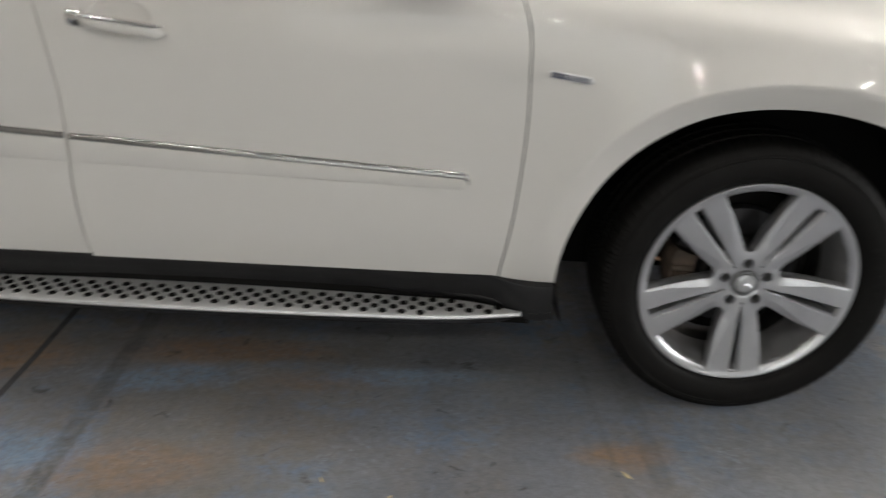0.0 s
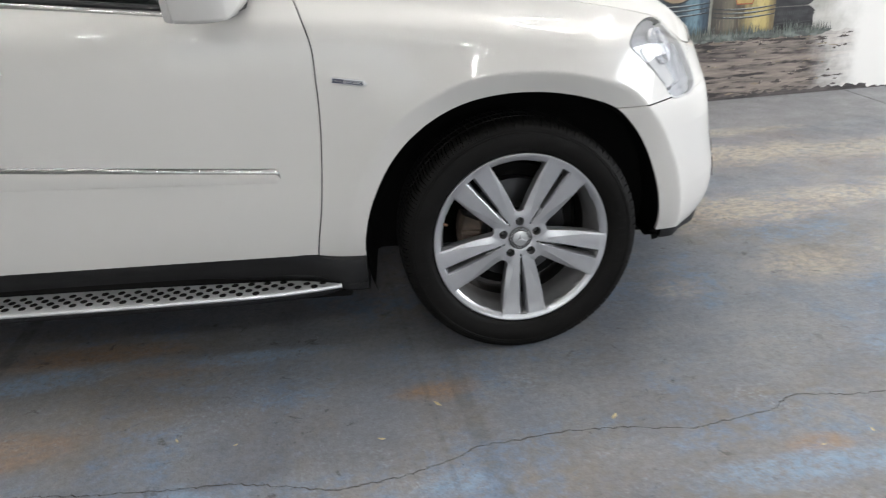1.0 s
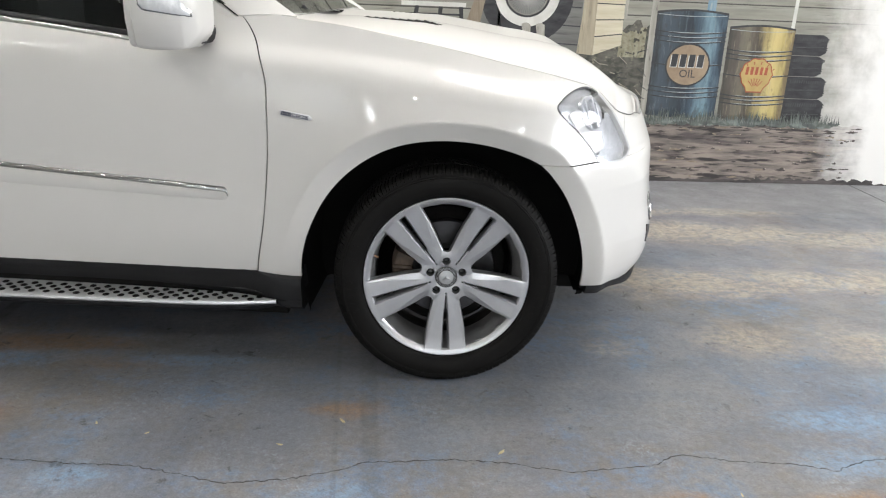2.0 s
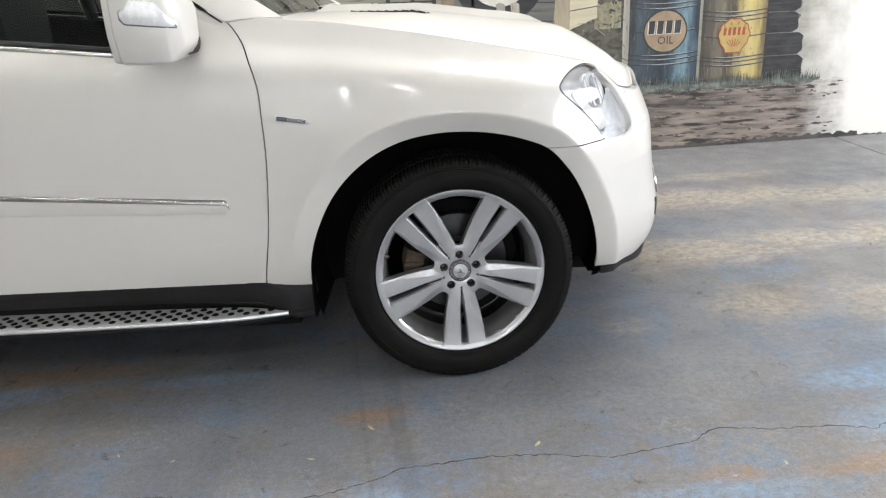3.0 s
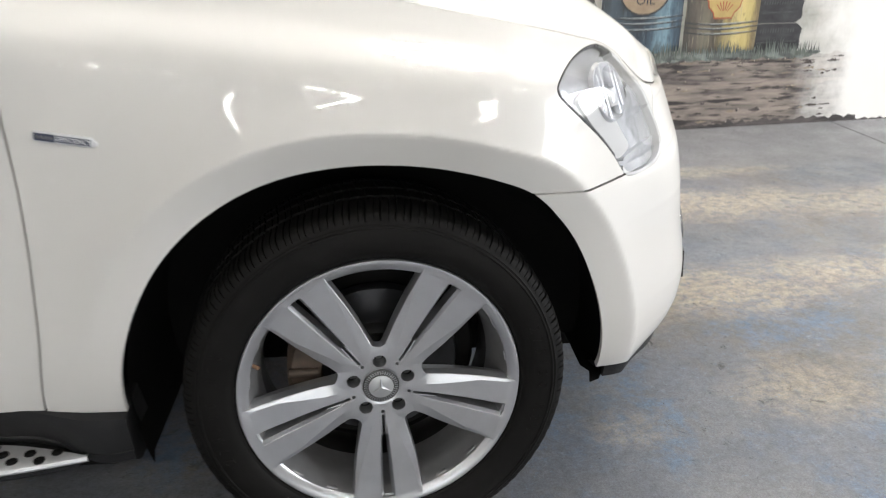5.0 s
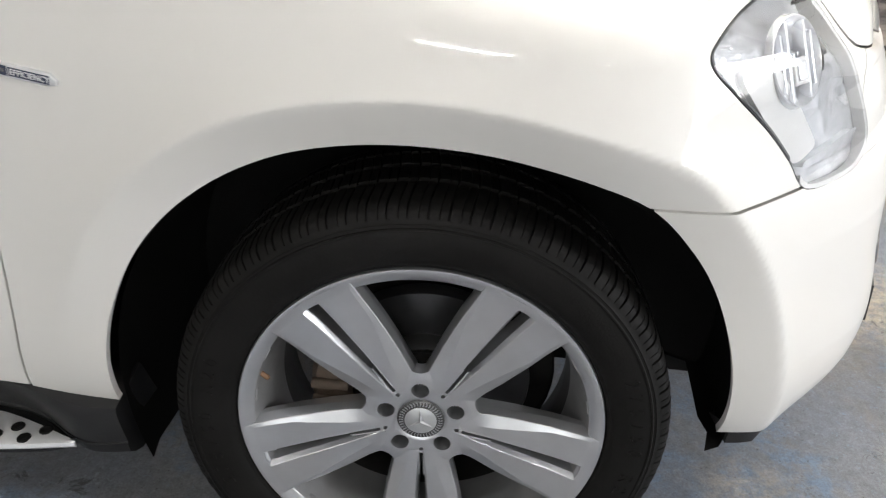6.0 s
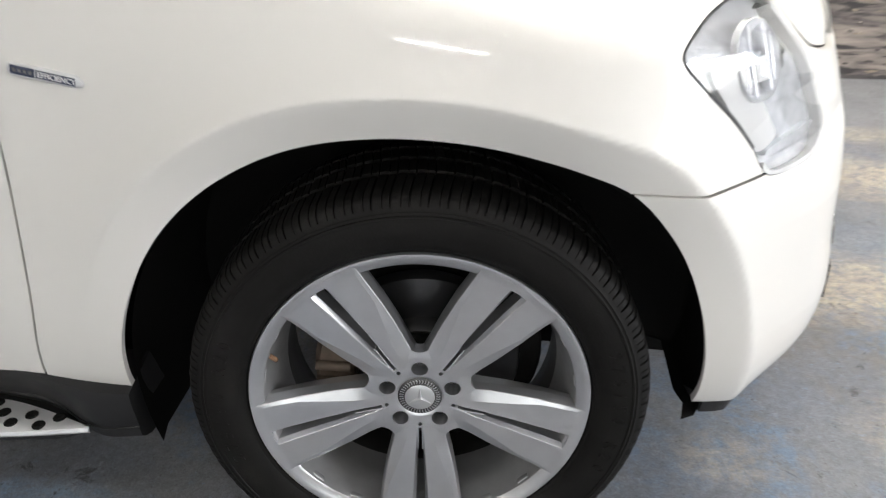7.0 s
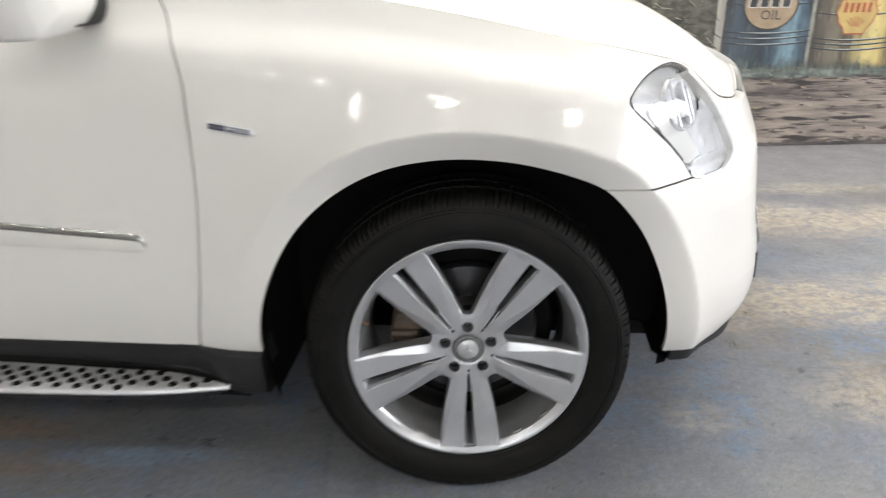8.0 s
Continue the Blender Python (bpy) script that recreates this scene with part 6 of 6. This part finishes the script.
# scrub and fallen boards between the shack and the drums
flat("bush", wavy(1.20, 1.80, 0.46, 1.16, 21, 0.06, 0.03), 2, painted("mural_scrub", (0.022, 0.023, 0.021), (0.115, 0.11, 0.09), 9, (1, 1, 1.6), third=(0.22, 0.205, 0.16), third_at=(0.6, 0.68)), "painted dark scrub")
flat("bush", wavy(1.50, 1.70, 0.93, 1.12, 23, 0.03, 0.02), 3, painted("mural_dry_brush", (0.12, 0.112, 0.07), (0.27, 0.255, 0.19), 13, third=(0.05, 0.047, 0.037), third_at=(0.56, 0.64)), "painted dry brush")
rng = random.Random(3)
M_MTWIG = painted("mural_twig", (0.30, 0.27, 0.22), (0.20, 0.18, 0.15), 9)
for k in range(36):
    x, z, a_ = rng.uniform(1.22, 1.72), rng.uniform(0.52, 0.98), radians(rng.gauss(-12, 28))
    d = rng.uniform(0.03, 0.10)
    c_, s_ = d * math.cos(a_), d * math.sin(a_)
    flat("twig", [(x, z), (x + c_, z + s_), (x + c_, z + s_ + 0.004), (x, z + 0.008)], 4 + 0.8 * (k % 4) + 0.07 * (k // 4), M_MTWIG if k % 3 == 0 else M_MINK)
M_MPOST = painted("mural_post_grey", (0.20, 0.19, 0.165), (0.33, 0.315, 0.28), 6, (5, 1, 0.6), third=(0.11, 0.10, 0.09), third_at=(0.6, 0.7))
flat("post", [(1.722, 0.47), (1.780, 0.47), (1.775, 0.9), (1.770, 1.34), (1.722, 1.34), (1.716, 0.9)], 3.6, M_MPOST, "painted grey post")
flat("post", [(2.795, 1.15), (2.822, 1.15), (2.840, 3.0), (2.815, 3.0)], 3, M_MWHITE, "painted pale post")
flat("post", [(1.515, 1.20), (1.545, 1.20), (1.55, 3.0), (1.52, 3.0)], 3, M_MPOST)
flat("pipe", [(2.135, 1.27), (2.20, 1.27), (2.20, 1.40), (2.135, 1.40)], 3, M_MBLUEHI)


def drum_paint(name, x0, x1, stops, streak, rust):
    """Drum paint: tones that run across the drum in soft upright bands, with streaks and rusty mottling."""
    m = bpy.data.materials.new(name)
    m.use_nodes = True
    n, l = m.node_tree.nodes, m.node_tree.links
    b = n["Principled BSDF"]
    b.inputs["Roughness"].default_value = 0.75
    tc, sx = n.new("ShaderNodeTexCoord"), n.new("ShaderNodeSeparateXYZ")
    l.new(tc.outputs["Object"], sx.inputs["Vector"])

    def noise_at(scale, stretch, detail=8):
        mp, t = n.new("ShaderNodeMapping"), n.new("ShaderNodeTexNoise")
        mp.inputs["Scale"].default_value = stretch
        t.inputs["Scale"].default_value, t.inputs["Detail"].default_value, t.inputs["Roughness"].default_value = scale, detail, 0.68
        l.new(tc.outputs["Object"], mp.inputs["Vector"])
        l.new(mp.outputs["Vector"], t.inputs["Vector"])
        return t.outputs["Fac"]

    def span(v, lo, hi, to=(0, 1)):
        r = n.new("ShaderNodeMapRange")
        r.inputs["From Min"].default_value, r.inputs["From Max"].default_value = lo, hi
        r.inputs["To Min"].default_value, r.inputs["To Max"].default_value = to
        l.new(v, r.inputs["Value"])
        return r.outputs["Result"]

    def mix(fac, a, c):
        r = n.new("ShaderNodeMix")
        r.data_type = "RGBA"
        l.new(fac, r.inputs["Factor"])
        l.new(a, r.inputs["A"])
        r.inputs["B"].default_value = (*c, 1)
        return r.outputs["Result"]
    wob = n.new("ShaderNodeMath")
    wob.operation = "MULTIPLY_ADD"
    wob.inputs[1].default_value = 0.22
    l.new(noise_at(7, (2.5, 1, 0.5)), wob.inputs[0])
    l.new(sx.outputs["X"], wob.inputs[2])
    ramp = n.new("ShaderNodeValToRGB")
    l.new(span(wob.outputs["Value"], x0 + 0.11, x1 + 0.11), ramp.inputs["Fac"])
    e = ramp.color_ramp.elements
    e[0].color, e[1].color = (*stops[0][1], 1), (*stops[-1][1], 1)
    for at, color in stops[1:-1]:
        e.new(at).color = (*color, 1)
    out = mix(span(noise_at(9, (5, 1, 0.5)), 0.56, 0.68, (0, 0.55)), ramp.outputs["Color"], streak)
    out = mix(span(noise_at(8, (1.6, 1, 1.0)), 0.55, 0.68, (0, 0.7)), out, rust)
    l.new(out, b.inputs["Base Color"])
    return m


def drum(x0, x1, z0, z1, mat, ribs, label):
    """A painted oil drum with its rolled ribs."""
    w = x1 - x0
    curve = [(x0 + w * k / 12, z0 - 0.018 * math.sin(math.pi * k / 12)) for k in range(13)]
    top = [(x1 - w * k / 12, z1 + 0.02 * math.sin(math.pi * k / 12)) for k in range(13)]
    d = flat("drum", curve + top, 4, mat, label)
    for z in ribs:
        up = [(x0 - 0.004 + (w + 0.008) * k / 10, z - 0.020 * math.sin(math.pi * k / 10)) for k in range(11)]
        flat("drum_rib", up + [(x, zz + 0.008) for x, zz in up[::-1]], 7, M_MINK)
        lit = [(x0 + w * (0.18 + 0.76 * k / 10), z + 0.009 - 0.020 * math.sin(math.pi * (0.18 + 0.76 * k / 10))) for k in range(11)]
        flat("rib_light", lit + [(x, zz + 0.006 * math.sin(math.pi * min(max(j / 10, 0.05), 0.95))) for j, (x, zz) in list(enumerate(lit))[::-1]], 7.8, M_MRIBLIGHT)
    rim = [(x0 + w * k / 12, z1 - 0.012 + 0.02 * math.sin(math.pi * k / 12)) for k in range(13)]
    flat("drum_rim", rim + [(x, z + 0.014) for x, z in rim[::-1]], 7, M_MINK)
    low = [(x0 + 0.01 + (w - 0.02) * k / 12, z1 - 0.020 - 0.010 * math.sin(math.pi * k / 12)) for k in range(13)]
    flat("drum_rim", low + [(x, z + 0.004) for x, z in low[::-1]], 7, M_MRIBLIGHT)
    return d


M_MRIBLIGHT = painted("mural_rib_light", (0.20, 0.24, 0.26), (0.34, 0.36, 0.34), 9, (3, 1, 1))
BLUE_PAINT = drum_paint("mural_drum_blue_bands", 1.765, 2.30, [(0.0, (0.030, 0.032, 0.036)), (0.12, (0.060, 0.080, 0.098)), (0.34, (0.040, 0.054, 0.068)), (0.50, (0.022, 0.030, 0.042)), (0.64, (0.060, 0.095, 0.125)), (0.80, (0.17, 0.265, 0.32)), (0.90, (0.07, 0.112, 0.15)), (1.0, (0.025, 0.036, 0.05))], (0.17, 0.215, 0.24), (0.050, 0.042, 0.038))
YELLOW_PAINT = drum_paint("mural_drum_yellow_bands", 2.325, 2.815, [(0.0, (0.045, 0.041, 0.037)), (0.14, (0.090, 0.080, 0.066)), (0.30, (0.16, 0.14, 0.105)), (0.46, (0.065, 0.056, 0.045)), (0.60, (0.30, 0.24, 0.11)), (0.76, (0.56, 0.46, 0.20)), (0.90, (0.44, 0.35, 0.14)), (1.0, (0.17, 0.13, 0.07))], (0.36, 0.32, 0.23), (0.075, 0.052, 0.038))
drum(1.765, 2.305, 0.515, 1.265, BLUE_PAINT, (1.128, 1.096, 1.062, 0.895, 0.728, 0.696, 0.660), "painted blue oil drum")
drum(2.328, 2.835, 0.505, 1.175, YELLOW_PAINT, (1.012, 0.982, 0.950, 0.832, 0.682, 0.654, 0.622), "painted yellow and brown oil drum")


flat("sign_edge", disc(2.042, 0.89, 0.172, 0.158), 9, M_MINK)
flat("sign_disc", disc(2.042, 0.89, 0.160, 0.146), 10, M_MTAN, "painted tan roundel")
for k in range(4):
    x = 1.910 + 0.067 * k
    flat("sign_bar_light", [(x - 0.005, 0.870), (x + 0.050, 0.870), (x + 0.053, 0.958), (x - 0.002, 0.958)], 11, M_MWHITE)
    flat("sign_bar", [(x, 0.874), (x + 0.046, 0.874), (x + 0.052, 0.966), (x + 0.006, 0.966)], 12, M_MINK)
part_of("sign_word", lettering("OIL", 0.082, 0.0002), M_MINK, mural, m=pose(2.046, -0.0094, 0.824, 90, 0, 0), smooth=False)
fan = [(2.585 + 0.118 * math.cos(radians(a)) * (1 + 0.035 * math.cos(radians(a * 10))), 0.838 + 0.112 * math.sin(radians(a)) * (1 + 0.035 * math.cos(radians(a * 10)))) for a in range(-32, 213, 4)]
foot = [(2.515, 0.745), (2.525, 0.712), (2.64, 0.712), (2.655, 0.745)]
flat("scallop_edge", [(2.585 + (x - 2.585) * 1.07, 0.835 + (z - 0.835) * 1.07) for x, z in fan + foot], 9, M_MRED)
flat("scallop", fan + foot, 10, M_MSHELLY, "painted yellow scallop")
for k in range(5):
    x = 2.497 + 0.037 * k
    flat("sign_bar", [(x, 0.835), (x + 0.022, 0.835), (x + 0.026, 0.892), (x + 0.004, 0.892)], 11, M_MRED)
for a in (-40, -24, -8, 8, 24, 40):
    s_, c_ = math.sin(radians(a)), math.cos(radians(a))
    for d0, d1 in ((0.03, 0.085), (0.185, 0.208)):
        flat("scallop_ray", [(2.585 + d0 * s_ - 0.0025, 0.725 + d0 * c_), (2.585 + d0 * s_ + 0.0025, 0.725 + d0 * c_), (2.585 + d1 * s_ + 0.004, 0.725 + d1 * c_), (2.585 + d1 * s_ - 0.004, 0.725 + d1 * c_)], 11, M_MRED)
# stacked tyres
M_MTREAD = painted("mural_tyre_tread", (0.055, 0.055, 0.058), (0.030, 0.030, 0.032), 12)
for k, (z0, z1, x1) in enumerate(((0.47, 0.665, 3.165), (0.668, 0.832, 3.15), (0.835, 0.985, 3.10), (0.988, 1.14, 3.11))):
    h = z1 - z0
    edge = [(x1 - 0.05, z0), (x1 - 0.018, z0 + 0.12 * h)]
    for j in range(7):
        z = z0 + h * (0.18 + 0.62 * j / 6)
        edge += [(x1 - 0.004 + 0.006 * math.sin(j * 1.3), z), (x1 - 0.011, z + h * 0.05)]
    edge += [(x1 - 0.02, z0 + 0.90 * h), (x1 - 0.05, z1)]
    flat("stacked_tyre", [(2.80, z0)] + edge + [(2.80, z1)], 3, M_MTYRE, "painted black tyre")
    for j in range(14):
        x = 2.86 + 0.018 * j
        flat("tread_mark", [(x, z0 + 0.70 * h), (x + 0.009, z0 + 0.70 * h), (x + 0.012, z0 + 0.84 * h), (x + 0.003, z0 + 0.84 * h)], 3.9, M_MTREAD)
    flat("tread_mark", [(2.86, z0 + 0.36 * h), (x1 - 0.03, z0 + 0.40 * h), (x1 - 0.03, z0 + 0.44 * h), (2.86, z0 + 0.41 * h)], 3.9, M_MTREAD)
# grass tufts in front of the drums
rng = random.Random(5)
M_GRASS_TONES = [M_GRASS, painted("mural_grass_pale", (0.11, 0.13, 0.125), (0.19, 0.21, 0.19), 12, (3, 1, 0.8)), painted("mural_grass_dark", (0.05, 0.058, 0.054), (0.10, 0.112, 0.105), 12, (3, 1, 0.8))]
for k in range(120):
    x = 1.25 + 2.02 * k / 120 + rng.uniform(-0.03, 0.03)
    tall = 0.6 + 0.5 * math.sin(x * 9) ** 2
    blades = []
    base = 0.462 + rng.uniform(-0.016, 0.010)
    for j in range(6):
        bx = x - 0.035 + 0.014 * j
        blades += [(bx - 0.004, base + 0.015), (bx + rng.uniform(-0.016, 0.016), 0.485 + rng.uniform(0.01, 0.095) * tall), (bx + 0.004, base + 0.017)]
    flat("grass_tuft", [(x - 0.045, base + 0.01), (x - 0.02, base - 0.006)] + [(x + 0.02, base - rng.uniform(0, 0.012)), (x + 0.05, base + 0.012)] + blades[::-1], 12 + 0.9 * (k % 6) + 0.1 * ((k // 6) % 8), M_GRASS_TONES[(0, 1, 2, 0, 2)[k % 5]])
# the shack: dark wall, pale boards, posts and a wheel hung on it
M_MSHACK = painted("mural_shack_wall", (0.085, 0.085, 0.082), (0.14, 0.138, 0.13), 3, (0.6, 1, 5), third=(0.05, 0.05, 0.048), third_at=(0.6, 0.75))
flat("shack_wall", rect(0.45, 1.21, 0.47, 3.0), 2.9, M_MSHACK, "painted dark boarded wall")
for z in (0.93, 1.02, 1.15, 1.28, 1.40, 1.52):
    flat("shack_line", [(0.62, z), (1.20, z - 0.02), (1.20, z - 0.012), (0.62, z + 0.008)], 4, M_MINK)
flat("shack_post", [(1.190, 0.945), (1.312, 0.935), (1.312, 1.30), (1.30, 3.0), (1.24, 3.0), (1.216, 1.29)], 6, painted("mural_post_tan", (0.22, 0.19, 0.14), (0.34, 0.30, 0.22), 5, (5, 1, 0.5), third=(0.13, 0.11, 0.085), third_at=(0.6, 0.7)), "painted tan corner post")
LINES = [(0.935, 1.014), (1.067, 1.093), (1.185, 1.194), (1.300, 1.298), (1.415, 1.40), (1.53, 1.50), (1.65, 1.60), (1.77, 1.70)]
for (a0, b0), (a1, b1) in zip(LINES, LINES[1:]):
    flat("shack_board", [(1.312, a0), (1.520, b0), (1.516, b1), (1.314, a1)], 4, M_MWOOD, "painted pale board")
    flat("shack_line", [(1.312, a1 - 0.004), (1.518, b1 - 0.004), (1.518, b1 + 0.003), (1.312, a1 + 0.004)], 5.2, M_MINK)
flat("hung_tyre", disc(0.80, 1.335, 0.335, 0.335), 5, M_MTYRE, "painted spare wheel")
flat("hung_whitewall", disc(0.80, 1.348, 0.236, 0.228), 6, M_MWHITE)
flat("hung_rim", disc(0.80, 1.345, 0.168, 0.162), 7, M_MTYRE)
flat("hung_ring", disc(0.80, 1.345, 0.150, 0.145), 7.9, M_MPOST)
flat("hung_ring", disc(0.80, 1.345, 0.143, 0.138), 8.8, M_MTYRE)
for k in range(26):
    a = math.pi * k / 26
    c_, s_ = math.cos(a), math.sin(a)
    flat("hung_spoke", [(0.80 + 0.14 * c_ - 0.0018 * s_, 1.345 + 0.136 * s_ + 0.0018 * c_), (0.80 - 0.14 * c_ - 0.0018 * s_, 1.345 - 0.136 * s_ + 0.0018 * c_), (0.80 - 0.14 * c_ + 0.0018 * s_, 1.345 - 0.136 * s_ - 0.0018 * c_), (0.80 + 0.14 * c_ + 0.0018 * s_, 1.345 + 0.136 * s_ - 0.0018 * c_)], 9.8, M_MWHITE)
flat("shack_post", [(0.500, 0.5), (0.588, 0.5), (0.595, 3.0), (0.51, 3.0)], 4.4, M_MSHACK, "painted grey post")
flat("shack_post", [(0.588, 0.5), (0.602, 0.5), (0.640, 3.0), (0.612, 3.0)], 5, M_MWHITE, "painted pale door post")
flat("leaning_pole", [(0.18, 0.5), (0.31, 0.5), (0.457, 1.08), (0.493, 1.27), (0.62, 1.9), (0.54, 1.9), (0.412, 1.27), (0.345, 1.08)], 5.5, M_MWOODD, "painted brown leaning pole")
for side in (0, 1):
    x = 0.765 + 0.105 * side
    flat("boots", [(x, 0.99), (x + 0.115, 0.975), (x + 0.12, 1.0), (x + 0.075, 1.03), (x + 0.07, 1.135), (x + 0.04, 1.15), (x + 0.005, 1.14), (x + 0.015, 1.06)], 7.2 + 0.9 * side, M_MPOST, "painted old boots")
for xa, xb in ((-0.05, 0.0), (0.155, 0.165), (0.33, 0.31)):
    flat("chair_leg", [(xa, 0.95), (xa + 0.025, 0.95), (xb + 0.03, 1.25), (xb, 1.25)], 5, M_MINK)
flat("chair_seat", rect(-0.10, 0.36, 1.235, 1.265), 5.8, M_MWHITE, "painted pale chair seat")
flat("chair_rail", rect(-0.05, 0.33, 1.175, 1.187), 5, M_MINK)
# cable clip on the white wall
hook = thing("wall_socket", "dark metal wall box with a short pipe above it", "wall box", pose(4.2, WALL_Y, 0.72))
part("box", box(-0.06, 0.06, -0.05, -0.001, -0.03, 0.03, 0.008), M_STEEL, hook)
part("pipe", rod((0.03, -0.03, 0.03), (0.03, -0.03, 1.6), 0.014), M_STEEL, hook)
